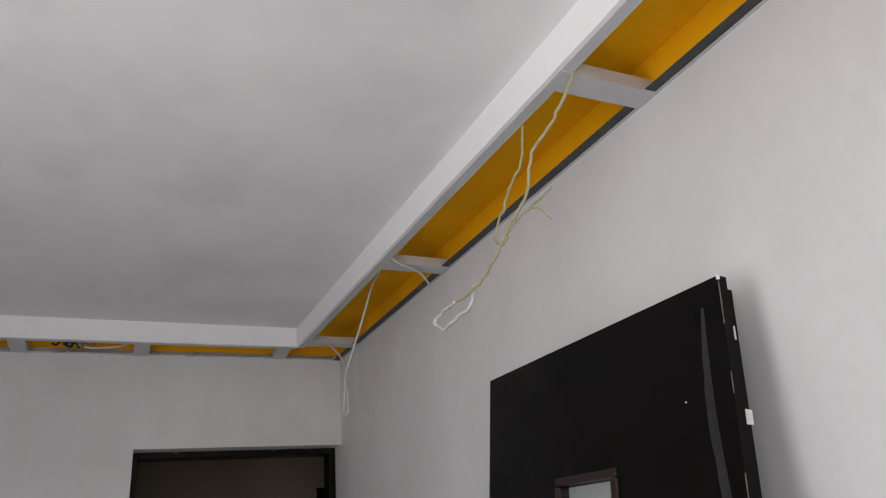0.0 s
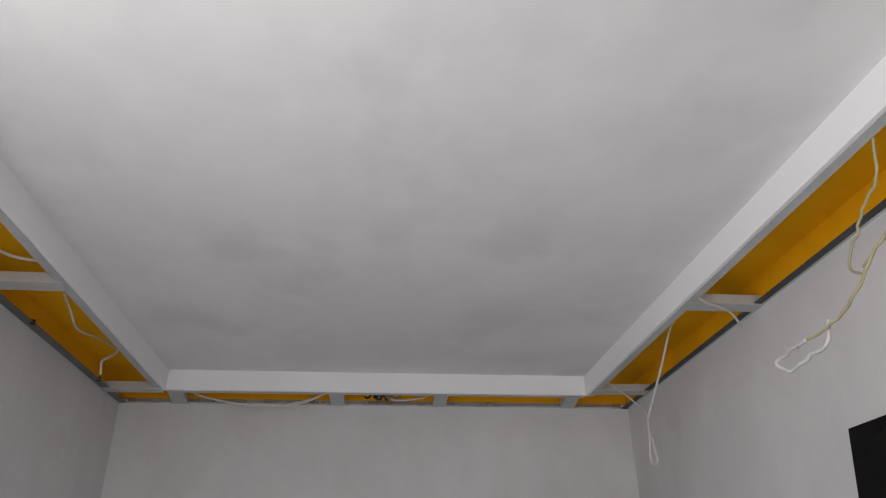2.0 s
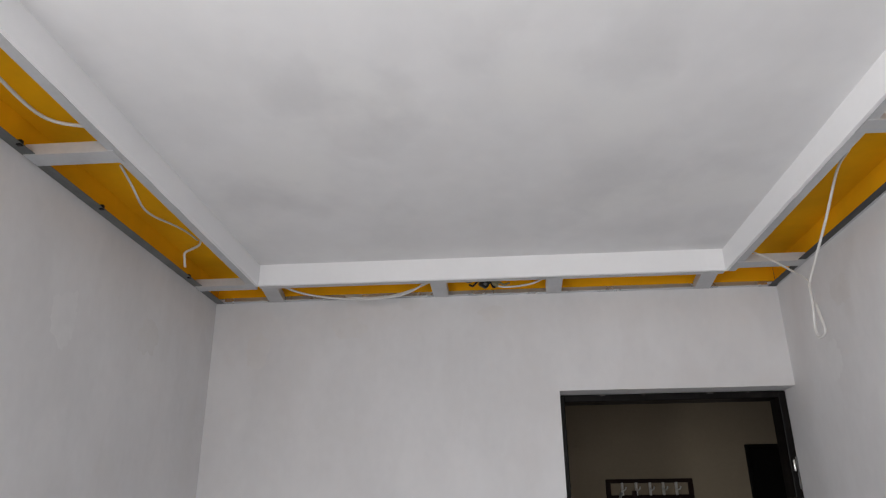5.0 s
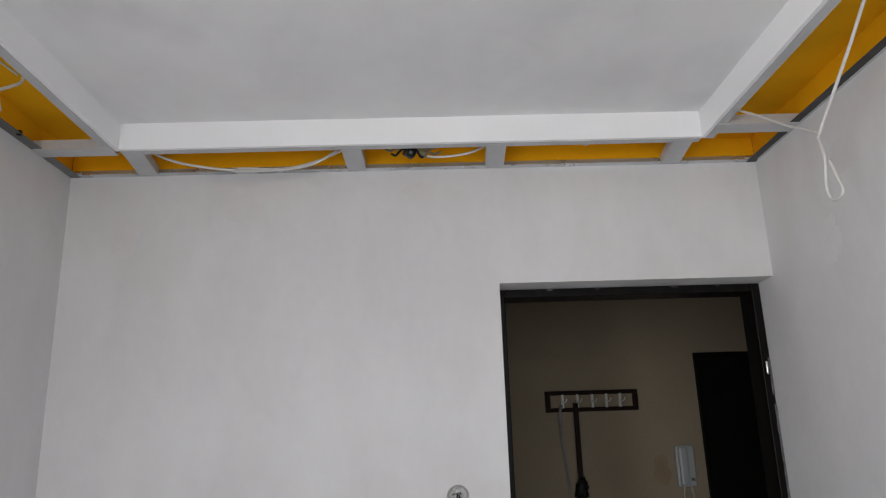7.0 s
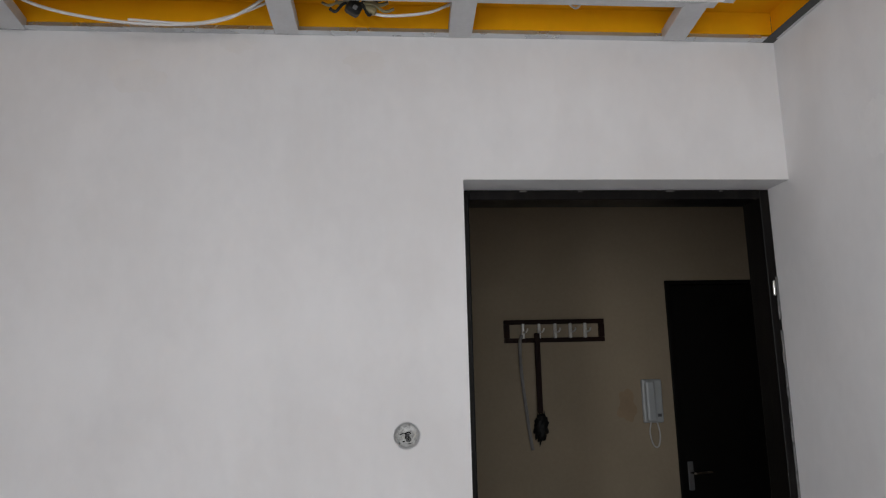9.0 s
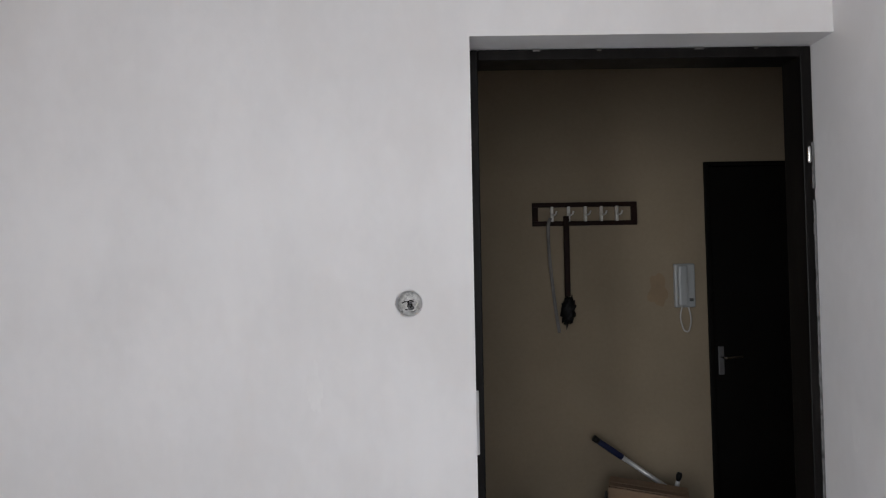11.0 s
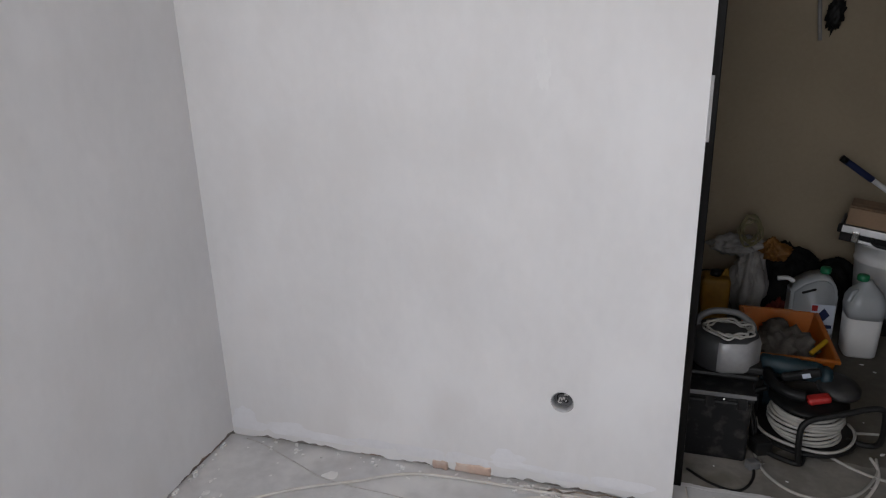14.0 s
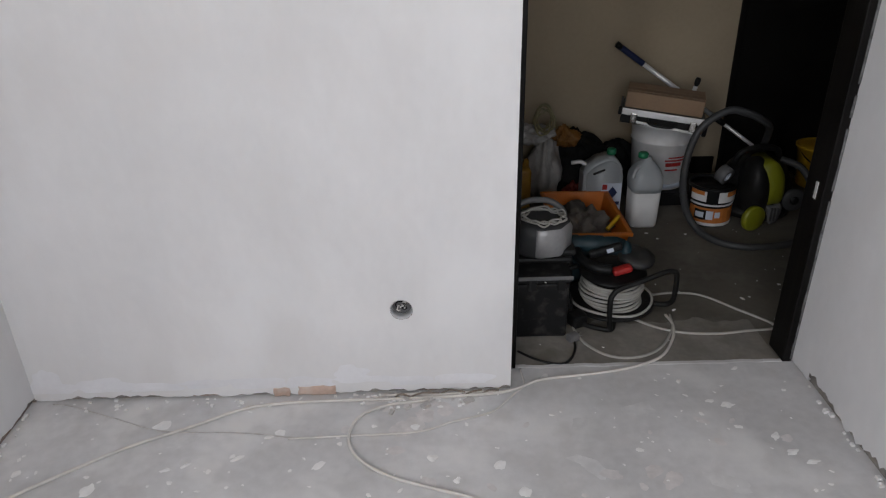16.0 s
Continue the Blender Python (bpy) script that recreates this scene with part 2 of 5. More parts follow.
def glass_mat():
    m = bpy.data.materials.new("frosted_glass")
    m.use_nodes = True
    b = m.node_tree.nodes["Principled BSDF"]
    b.inputs["Base Color"].default_value = (0.82, 0.86, 0.85, 1)
    b.inputs["Roughness"].default_value, b.inputs["Transmission Weight"].default_value = 0.35, 0.75
    return m


M_GLASS = glass_mat()


# ---- building helpers ----
def part(name, bm, material, parent=None, label="", smooth=False):
    """Links a bmesh, given in world metres, as one mesh object, under its parent where one is given."""
    bmesh.ops.recalc_face_normals(bm, faces=bm.faces)
    me = bpy.data.meshes.new(name)
    if parent:
        origin = Vector(parent["base"])
        bmesh.ops.translate(bm, verts=bm.verts, vec=-origin)
    bm.to_mesh(me)
    bm.free()
    if smooth:
        me.polygons.foreach_set("use_smooth", [True] * len(me.polygons))
    me.materials.append(material)
    ob = new(name, me)
    if parent:
        ob.parent = parent
        ob["base"] = parent["base"]
    else:
        ob["base"] = (0.0, 0.0, 0.0)
    if label:
        ob["label"] = label
    return ob


def thing(name, x, y, z, label, category, group="", kind=""):
    ob = new(name)
    ob.location = (x + (0.017 if y > 1.7 else 0.0), y, z + (0.014 if z > 1.2 and y > 1.7 else 0.0))
    ob.empty_display_size = 0.05
    ob["base"] = (x, y, z)
    return tagged(ob, label, category, group, kind)


def box(x0, x1, y0, y1, z0, z1, bevel=0.0, bm=None, seg=2):
    bm = bm or bmesh.new()
    r = bmesh.ops.create_cube(bm, size=1)
    for v in r["verts"]:
        v.co = ((x0 + x1) / 2 + v.co.x * (x1 - x0), (y0 + y1) / 2 + v.co.y * (y1 - y0), (z0 + z1) / 2 + v.co.z * (z1 - z0))
    if bevel:
        es = list({e for v in r["verts"] for e in v.link_edges})
        bmesh.ops.bevel(bm, geom=es, offset=bevel, segments=seg, affect="EDGES", profile=0.5)
    return bm


def prism(pts, z0, z1, bm=None):
    bm = bm or bmesh.new()
    lo = [bm.verts.new((x, y, z0)) for x, y in pts]
    hi = [bm.verts.new((x, y, z1)) for x, y in pts]
    bm.faces.new(lo[::-1])
    bm.faces.new(hi)
    for i in range(len(pts)):
        j = (i + 1) % len(pts)
        bm.faces.new((lo[i], lo[j], hi[j], hi[i]))
    return bm


def lathe(profile, x, y, z, n=32, bm=None, axis="z", squash=(1, 1), caps=True):
    """Turns (radius, height) pairs about an axis through x, y, z."""
    bm = bm or bmesh.new()
    rings = []
    for r, h in profile:
        ring = []
        for i in range(n):
            a = 2 * math.pi * i / n
            p = (r * math.cos(a) * squash[0], r * math.sin(a) * squash[1], h)
            if axis == "y":
                p = (p[0], p[2], p[1])
            elif axis == "x":
                p = (p[2], p[0], p[1])
            ring.append(bm.verts.new((x + p[0], y + p[1], z + p[2])))
        rings.append(ring)
    for a, b in zip(rings, rings[1:]):
        for i in range(n):
            j = (i + 1) % n
            bm.faces.new((a[i], a[j], b[j], b[i]))
    if caps and profile[0][0] > 1e-6:
        bm.faces.new(rings[0][::-1])
    if caps and profile[-1][0] > 1e-6:
        bm.faces.new(rings[-1])
    return bm


def spline(pts, steps=8):
    """A smooth line through the points."""
    p = [Vector(q) for q in pts]
    p = [p[0] * 2 - p[1]] + p + [p[-1] * 2 - p[-2]]
    out = []
    for i in range(1, len(p) - 2):
        for k in range(steps):
            t = k / steps
            out.append(0.5 * (2 * p[i] + (p[i + 1] - p[i - 1]) * t + (2 * p[i - 1] - 5 * p[i] + 4 * p[i + 1] - p[i + 2]) * t * t
                              + (3 * p[i] - p[i - 1] - 3 * p[i + 1] + p[i + 2]) * t ** 3))
    return out + [p[-2]]


def tube(pts, r, n=8, steps=8, bm=None, smooth_path=True, ribs=0.0):
    bm = bm or bmesh.new()
    line = spline(pts, steps) if smooth_path else [Vector(q) for q in pts]
    rings, side = [], None
    for i, c in enumerate(line):
        d = (line[min(i + 1, len(line) - 1)] - line[max(i - 1, 0)]).normalized()
        if side is None:
            side = d.orthogonal().normalized()
        side = (side - d * side.dot(d)).normalized()
        up = d.cross(side)
        rr = r * (1 + ribs * (i % 2))
        rings.append([bm.verts.new(c + rr * (math.cos(2 * math.pi * k / n) * side + math.sin(2 * math.pi * k / n) * up)) for k in range(n)])
    for a, b in zip(rings, rings[1:]):
        for k in range(n):
            j = (k + 1) % n
            bm.faces.new((a[k], a[j], b[j], b[k]))
    bm.faces.new(rings[0][::-1])
    bm.faces.new(rings[-1])
    return bm


def blob(x, y, z, rx, ry, rz, seed, rough=0.25, freq=4.0, floor_z=None):
    """A crumpled, uneven lump."""
    bm = bmesh.new()
    bmesh.ops.create_icosphere(bm, subdivisions=4, radius=1)
    for v in bm.verts:
        d = v.co.normalized()
        k = 1 + rough * (noise.noise(d * freq * 0.5 + Vector((seed, 0, 0))) + 0.6 * abs(noise.noise(d * freq * 1.7 + Vector((0, seed, 0)))))
        q = Vector((x + d.x * rx * k, y + d.y * ry * k, z + d.z * rz * k))
        if floor_z is not None:
            q.z = max(q.z, floor_z)
        v.co = q
    return bm


def turned(bm, cx, cy, cz, rx=0, ry=0, rz=0):
    """Turns a bmesh about a point."""
    m = Matrix.Translation((cx, cy, cz)) @ pose(0, 0, 0, rx, ry, rz) @ Matrix.Translation((-cx, -cy, -cz))
    bmesh.ops.transform(bm, matrix=m, verts=bm.verts)
    return bm


def rag(s, seed, low, amp):
    """The height of the torn lower edge of the plaster."""
    k = noise.noise(Vector((s * 3.1, seed, 0))) + 0.6 * noise.noise(Vector((s * 11, seed, 3))) + 0.85 * noise.noise(Vector((s * 41, seed, 7)))
    return max(0.002, low + amp * k)


def skirt(bm, p0, p1, inward, low, amp, seed, top, thick):
    """A strip of plaster with a torn lower edge from p0 to p1, standing proud of the wall."""
    length = (Vector(p1) - Vector(p0)).length
    n = max(2, int(length / 0.012))
    front, back, crest = [], [], []
    for i in range(n + 1):
        s = i / n
        x, y = p0[0] + (p1[0] - p0[0]) * s, p0[1] + (p1[1] - p0[1]) * s
        z = rag(s * length, seed, low, amp)
        front.append(bm.verts.new((x, y, z)))
        back.append(bm.verts.new((x - inward[0] * thick, y - inward[1] * thick, z + 0.003)))
        crest.append(bm.verts.new((x, y, top)))
    for i in range(n):
        bm.faces.new((front[i], front[i + 1], crest[i + 1], crest[i]))
        bm.faces.new((back[i], back[i + 1], front[i + 1], front[i]))
    return bm


def quad(bm, *pts):
    bm.faces.new([bm.verts.new(p) for p in pts])


def holed(bm, cx, cz, half, r, y, n=32):
    """A square of wall at depth y with a round hole."""
    ring, edge = [], []
    for i in range(n):
        a = 2 * math.pi * i / n
        c, s = math.cos(a), math.sin(a)
        k = half / max(abs(c), abs(s))
        rr = r * (1 + 0.05 * noise.noise(Vector((c * 2 + cx * 9, s * 2, cz * 5))))
        ring.append(bm.verts.new((cx + rr * c, y, cz + rr * s)))
        edge.append(bm.verts.new((cx + k * c, y, cz + k * s)))
    for i in range(n):
        j = (i + 1) % n
        bm.faces.new((ring[i], ring[j], edge[j], edge[i]))


# ---- structure: the room ----
T = 0.010                       # plaster thickness
DX = 1.447                      # left edge of the doorway
DZ = 2.100                      # its head
HOLES = ((1.126, 0.296), (1.286, 1.438))
wall_far = part("wall_far", box(-0.12, 0, 0, 0.21, 0, CZ), M_RAW)
tagged(wall_far, "white skim-plastered wall with ragged lower edge and a doorway", "wall", kind="structure")
bm = bmesh.new()
z = 0.0
for cx, cz in HOLES:
    box(0, DX - 0.001, T, 0.21, z, cz - 0.05, bm=bm)
    box(0, cx - 0.05, T, 0.21, cz - 0.05, cz + 0.05, bm=bm)
    box(cx + 0.05, DX - 0.001, T, 0.21, cz - 0.05, cz + 0.05, bm=bm)
    box(cx - 0.05, cx + 0.05, 0.08, 0.21, cz - 0.05, cz + 0.05, bm=bm)
    z = cz + 0.05
box(0, DX - 0.001, T, 0.21, z, CZ, bm=bm)
box(DX - 0.001, WX, T, 0.21, DZ + T, CZ, bm=bm)
part("masonry", bm, M_RAW, wall_far, "raw grey mortar and brick behind the plaster")
bm = bmesh.new()
skirt(bm, (0, 0), (DX, 0), (0, -1), 0.011, 0.014, 3.3, 0.246, T)
z = 0.246
for (cx, cz), ztop in zip(HOLES, (1.388, BZ + 0.02)):
    quad(bm, (0, 0, z), (cx - 0.05, 0, z), (cx - 0.05, 0, z + 0.1), (0, 0, z + 0.1))
    quad(bm, (cx + 0.05, 0, z), (DX, 0, z), (DX, 0, z + 0.1), (cx + 0.05, 0, z + 0.1))
    holed(bm, cx, cz, 0.05, 0.033, 0)
    quad(bm, (0, 0, z + 0.1), (DX, 0, z + 0.1), (DX, 0, ztop), (0, 0, ztop))
    z = ztop
quad(bm, (DX, 0, DZ), (WX, 0, DZ), (WX, 0, BZ + 0.02), (DX, 0, BZ + 0.02))
quad(bm, (DX, 0, DZ), (WX, 0, DZ), (WX, 0.21, DZ), (DX, 0.21, DZ))
quad(bm, (DX, 0, 0.004), (DX, 0.21, 0.004), (DX, 0.21, DZ), (DX, 0, DZ))
quad(bm, (0, 0, BZ + 0.02), (WX, 0, BZ + 0.02), (WX, T, BZ + 0.02), (0, T, BZ + 0.02))
part("plaster", bm, M_PLASTER, wall_far)

SY0, SY1 = -3.36, -2.66         # side window opening behind the camera
bm = prism([(-0.12, SY1), (-T, SY1), (-T, 0), (-0.12, 0)], 0, CZ)
box(-0.12, -T, YB, SY0, 0, CZ, bm=bm)
box(-0.12, -T, SY0, SY1, 0, 0.95, bm=bm)
box(-0.12, -T, SY0, SY1, 2.35, CZ, bm=bm)
wall_left = part("wall_left", bm, M_RAW)
tagged(wall_left, "smooth grey-white plastered wall with dark gap above floor", "wall", kind="structure")
bm = bmesh.new()
skirt(bm, (0, YB), (0, 0), (1, 0), 0.016, 0.013, 8.1, 0.2, T)
quad(bm, (0, SY1, 0.2), (0, 0, 0.2), (0, 0, BZ + 0.02), (0, SY1, BZ + 0.02))
quad(bm, (0, YB, 0.2), (0, SY0, 0.2), (0, SY0, BZ + 0.02), (0, YB, BZ + 0.02))
quad(bm, (0, SY0, 0.2), (0, SY1, 0.2), (0, SY1, 0.95), (0, SY0, 0.95))
quad(bm, (0, SY0, 2.35), (0, SY1, 2.35), (0, SY1, BZ + 0.02), (0, SY0, BZ + 0.02))
part("plaster", bm, M_PLASTER, wall_left)

wall_right = part("wall_right", prism([(wx(YB) + T, YB), (2.52, YB), (2.52, 0.21), (WX + T, 0.21), (WX + T, 0)], 0, CZ), M_RAW)
tagged(wall_right, "bright white plastered wall with chipped lower edge", "wall", kind="structure")
bm = bmesh.new()
skirt(bm, (wx(YB), YB), (WX, 0), (-1, 0), 0.022, 0.026, 5.7, 0.2, T)
skirt(bm, (WX, 0), (WX, 0.21), (-1, 0), 0.006, 0.004, 2.2, 0.2, T)
quad(bm, (wx(YB), YB, 0.2), (WX, 0, 0.2), (WX, 0, BZ + 0.02), (wx(YB), YB, BZ + 0.02))
quad(bm, (WX, 0, 0.2), (WX, 0.21, 0.2), (WX, 0.21, DZ), (WX, 0, DZ))
part("plaster", bm, M_PLASTER, wall_right)

bm = box(-0.12, 0.35, YB - 0.25, YB, 0, CZ)
box(1.75, 2.52, YB - 0.25, YB, 0, CZ, bm=bm)
box(0.35, 1.75, YB - 0.25, YB, 0, 0.95, bm=bm)
box(0.35, 1.75, YB - 0.25, YB, 2.35, CZ, bm=bm)
tagged(part("wall_back", bm, M_PLASTER), "plain plastered wall around the window opening", "wall", kind="structure")

tagged(part("floor", box(-0.12, 2.52, YB - 0.25, 0.118, -0.1, 0), M_CONCRETE), "bare grey concrete floor with plaster stains", "floor", kind="structure")
tagged(part("floor_hall", box(0.4, 3.7, 0.118, HY + 0.1, -0.1, -0.004), M_HALLFLOOR), "dusty dark grey-brown hall floor", "floor", kind="structure")
bm = bmesh.new()
for i in range(46):
    s0, s1 = i / 46, (i + 1) / 46
    y0 = 0.108 + 0.006 * noise.noise(Vector((s0 * 14, 0, 0)))
    box(1.45 + 0.905 * s0, 1.45 + 0.905 * s1, y0, y0 + 0.014, -0.003, 0.0015 + 0.0012 * noise.noise(Vector((s0 * 20, 4, 0))), bm=bm)
tagged(part("threshold", bm, M_CONCRETE), "thin pale mortar ridge across the doorway floor", "threshold", kind="structure")

# ceiling: white field inside, old yellow paint left round the edge
FX0, FX1, FY1, FY0 = 0.257, 2.091, -0.229, -3.60


def out_of_square(bm):
    """Swings the left-hand side of the recess, which runs slightly inward towards the window."""
    for v in bm.verts:
        if v.co.x < 1.0:
            v.co.x -= 0.0095 * (v.co.y - FY1)
    return bm


tagged(part("ceiling", box(-0.12, 2.52, YB - 0.25, 0.21, CZ, CZ + 0.15), M_YELLOW), "old ceiling with leftover deep yellow paint", "ceiling", kind="structure")
tagged(part("ceiling_field", out_of_square(box(FX0 - 0.005, FX1 + 0.005, FY0 - 0.005, FY1 + 0.005, CZ - 0.004, CZ + 0.01)), M_CEIL), "smooth white-grey painted recessed ceiling", "ceiling", kind="structure")

YL = "old deep yellow paint on the wall above the frame"
part("paint_band", box(0.004, WX - 0.004, -0.003, T - 0.002, BZ + 0.024, CZ - 0.001), M_YELLOW, wall_far, YL)
part("paint_band", box(-T + 0.002, 0.003, YB, -0.004, BZ + 0.024, CZ - 0.001), M_YELLOW, wall_left, YL)
part("paint_band", prism([(wx(YB) - 0.003, YB), (WX + T - 0.002, YB), (WX + T - 0.002, -0.004), (WX - 0.003, -0.004)], BZ + 0.024, CZ - 0.001), M_YELLOW, wall_right, YL)

# ---- structure: the hall ----
def out_of_plumb(z):
    """How far the entrance door leans to the side at a height."""
    return 0.004 * (2.04 - z)


bm = box(0.4, 2.722, HY, HY + 0.1, 0, 2.045)
for v in bm.verts:
    if v.co.x > 2:
        v.co.x += out_of_plumb(v.co.z)
wall_hall = part("wall_hall", bm, M_BEIGE)
tagged(wall_hall, "dim beige painted hall wall", "wall", kind="structure")
part("lintel", box(0.4, 3.7, HY, HY + 0.1, 2.0452, HZ), M_BEIGE, wall_hall)
part("recess_back", box(2.80, 3.7, HY + 0.06, HY + 0.1, 0, 2.045), M_BEIGE, wall_hall)
tagged(part("wall_hall_left", box(0.4, 0.5, 0.21, HY, 0, HZ), M_BEIGE), "beige hall side wall", "wall", kind="structure")
tagged(part("wall_hall_right", box(3.6, 3.7, 0.12, HY, 0, HZ), M_BEIGE), "beige hall side wall", "wall", kind="structure")
tagged(part("wall_hall_front", box(2.522, 3.6, 0.12, 0.21, 0, HZ), M_BEIGE), "beige hall wall beside the doorway", "wall", kind="structure")
tagged(part("wall_hall_back", box(0.5, DX - 0.004, 0.212, 0.222, 0, HZ), M_BEIGE), "beige hall face of the room wall", "wall", kind="structure")
tagged(part("ceiling_hall", box(0.4, 3.7, 0.212, HY + 0.1, HZ, HZ + 0.1), M_BEIGE), "plain hall ceiling in shade", "ceiling", kind="structure")
tagged(part("baseboard", box(0.5, 2.707, HY - 0.014, HY, 0, 0.09, 0.003), M_DARKWOOD), "dark brown baseboard along the hall wall", "baseboard", kind="structure")

# door frame in the doorway
door_frame = thing("door_1", 1.9, 0.11, 0, "dark brown-black wooden door frame without its leaf", "door frame", kind="structure")
part("jamb", box(2.331, 2.3605, 0.105, 0.205, 0, 2.098, 0.003), M_DARKWOOD, door_frame)
part("jamb", box(1.4475, 1.474, 0.105, 0.205, 0, 2.098, 0.003), M_DARKWOOD, door_frame)
part("head", box(1.474, 2.331, 0.105, 0.205, 2.070, 2.098, 0.003), M_DARKWOOD, door_frame)
bm = bmesh.new()
for k in range(60):
    z0 = 0.01 + k * 0.0305
    w = 0.0065 + 0.0035 * noise.noise(Vector((k * 0.7, 5, 0)))
    if w > 0.0055:
        box(2.3600 - w, 2.3602, 0.1036, 0.1051, z0, z0 + 0.0303, bm=bm)
part("worn_edge", bm, M_WORN, door_frame, "grey rubbed edge where the frame meets the plaster")
part("hinge", lathe([(0.0035, -0.022), (0.0048, -0.018), (0.0048, 0.018), (0.0035, 0.022)], 2.343, 0.098, 1.807, 12), M_CHROME, door_frame, "small bright metal hinge", True)
part("strike_plate", box(2.3285, 2.3308, 0.135, 0.148, 0.553, 0.605, 0.0005), M_SILVER, door_frame, "bright metal strike plate")
part("strike_plate", box(1.4525, 1.4600, 0.1026, 0.1048, 1.04, 1.205, 0.0005), M_BUCKET, door_frame, "pale metal strike plate")

for x, w in ((1.62, 0.02), (1.79, 0.012), (2.05, 0.025), (2.21, 0.010)):
    part("paint_chip", box(x, x + w, 0.1035, 0.1052, 2.092, 2.0975, 0.0003), M_CHIPGLINT, door_frame, "pale plaster chip on the frame")

# entrance door in the hall
entrance = thing("door_2", 2.7, HY, 0, "closed black entrance door with metal lever handle", "door", kind="structure")
part("leaf", box(2.70, 3.58, HY + 0.012, HY + 0.052, 0, 2.02, 0.004), M_HALLDOOR, entrance)
bm = box(2.705, 2.730, HY - 0.012, HY + 0.058, 0, 2.043, 0.003)
for v in bm.verts:
    v.co.x += out_of_plumb(v.co.z)
part("casing", bm, M_HALLDOOR, entrance)
part("casing", box(2.718, 3.6, HY - 0.012, HY + 0.058, 2.022, 2.043, 0.003), M_HALLDOOR, entrance)
plate = part("handle_plate", box(2.758, 2.788, HY + 0.004, HY + 0.012, 0.972, 1.114, 0.004), M_GREY, entrance, "worn metal lock plate")
part("lever", tube([(2.773, HY + 0.006, 1.062), (2.773, HY - 0.045, 1.062), (2.79, HY - 0.05, 1.062), (2.86, HY - 0.05, 1.068)], 0.008), M_CHROME, plate, "chrome lever", True)

# ---- the dropped perimeter frame ----
fr = thing("bulkhead_frame", 1.18, -2.3, BZ, "galvanised steel ceiling bulkhead frame, open underneath, with white fascia", "ceiling frame")
B = 0.0125


def filled(bm, seed):
    """Cuts a long board into short lengths and makes its hand-filled faces and arrises uneven."""
    longest = [e for e in bm.edges if e.calc_length() > 1.0]
    bmesh.ops.subdivide_edges(bm, edges=longest, cuts=110)
    for v in bm.verts:
        q = v.co * 9 + Vector((seed, 0, 0))
        v.co += Vector((0.0012 * noise.noise(q) + 0.0006 * noise.noise(q * 4), 0.0012 * noise.noise(q + Vector((0, 7, 0))) + 0.0006 * noise.noise(q * 4 + Vector((0, 7, 0))), 0.0010 * noise.noise(q * 1.5 + Vector((0, 0, 7)))))
    return bm


part("fascia_board", filled(box(FX0, FX1, FY1, FY1 + B, BZ + 0.001, CZ - 0.002, 0.001), 1), M_FASCIA, fr, "white painted plasterboard fascia")
part("fascia_board", out_of_square(filled(box(FX0 - B, FX0, FY0, FY1 + B, BZ + 0.001, CZ - 0.002, 0.001), 2)), M_FASCIA, fr, "white painted plasterboard fascia")
part("fascia_board", filled(box(FX1, FX1 + B, FY0, FY1 + B, BZ + 0.001, CZ - 0.002, 0.001), 3), M_FASCIA, fr, "white painted plasterboard fascia")
part("fascia_board", filled(box(FX0, FX1, FY0 - B, FY0, BZ + 0.001, CZ - 0.002, 0.001), 4), M_FASCIA, fr, "white painted plasterboard fascia")


def channel(x0, x1, y0, y1, web):
    """A U-shaped metal channel lying along a wall or board; web: the side with its back."""
    t, h = 0.0012, 0.028
    bm = box(x0, x1, y0, y1, BZ, BZ + t)
    box(x0, x1, y0, y1, BZ + h - t, BZ + h, bm=bm)
    if web == "+y":
        box(x0, x1, y1 - t, y1, BZ + t, BZ + h - t, bm=bm)
    if web == "-y":
        box(x0, x1, y0, y0 + t, BZ + t, BZ + h - t, bm=bm)
    if web == "+x":
        box(x1 - t, x1, y0, y1, BZ + t, BZ + h - t, bm=bm)
    if web == "-x":
        box(x0, x0 + t, y0, y1, BZ + t, BZ + h - t, bm=bm)
    return bm


def angle_bar(x0, x1, y0, y1, web):
    """The wall channel seen from below: a narrow lower lip and a tall back."""
    t = 0.0012
    bm = box(x0, x1, y0, y1, BZ, BZ + t)
    if web == "+y":
        box(x0, x1, y1 - t, y1, BZ + t, BZ + 0.030, bm=bm)
    if web == "+x":
        box(x1 - t, x1, y0, y1, BZ + t, BZ + 0.048, bm=bm)
    if web == "-x":
        box(x0, x0 + t, y0, y1, BZ + t, BZ + 0.040, bm=bm)
    return bm


part("wall_profile", angle_bar(0.036, WX - 0.036, -0.028, -0.001, "+y"), M_STEEL, fr)
# same steel profile on the side walls, its shade put into the colour
part("wall_profile", angle_bar(0.001, 0.036, YB + 0.02, -0.001, "-x"), M_HALFSHADESTEEL, fr)
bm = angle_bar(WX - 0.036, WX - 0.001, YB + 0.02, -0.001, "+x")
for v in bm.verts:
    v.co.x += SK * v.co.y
part("wall_profile", bm, M_SHADESTEEL, fr)
bm = box(WX - 0.0085, WX - 0.001, YB + 0.02, -0.03, BZ - 0.0016, BZ - 0.0002)
for v in bm.verts:
    v.co.x += SK * v.co.y
part("edge_bead", bm, M_DUSTYSTEEL, fr, "pale bead along the wall")
part("inner_profile", channel(FX0, FX1, FY1 + B, FY1 + B + 0.027, "-y"), M_DUSTYSTEEL, fr)
part("inner_profile", out_of_square(channel(FX0 - B - 0.027, FX0 - B, FY0, FY1 + B, "+x")), M_DUSTYSTEEL, fr)
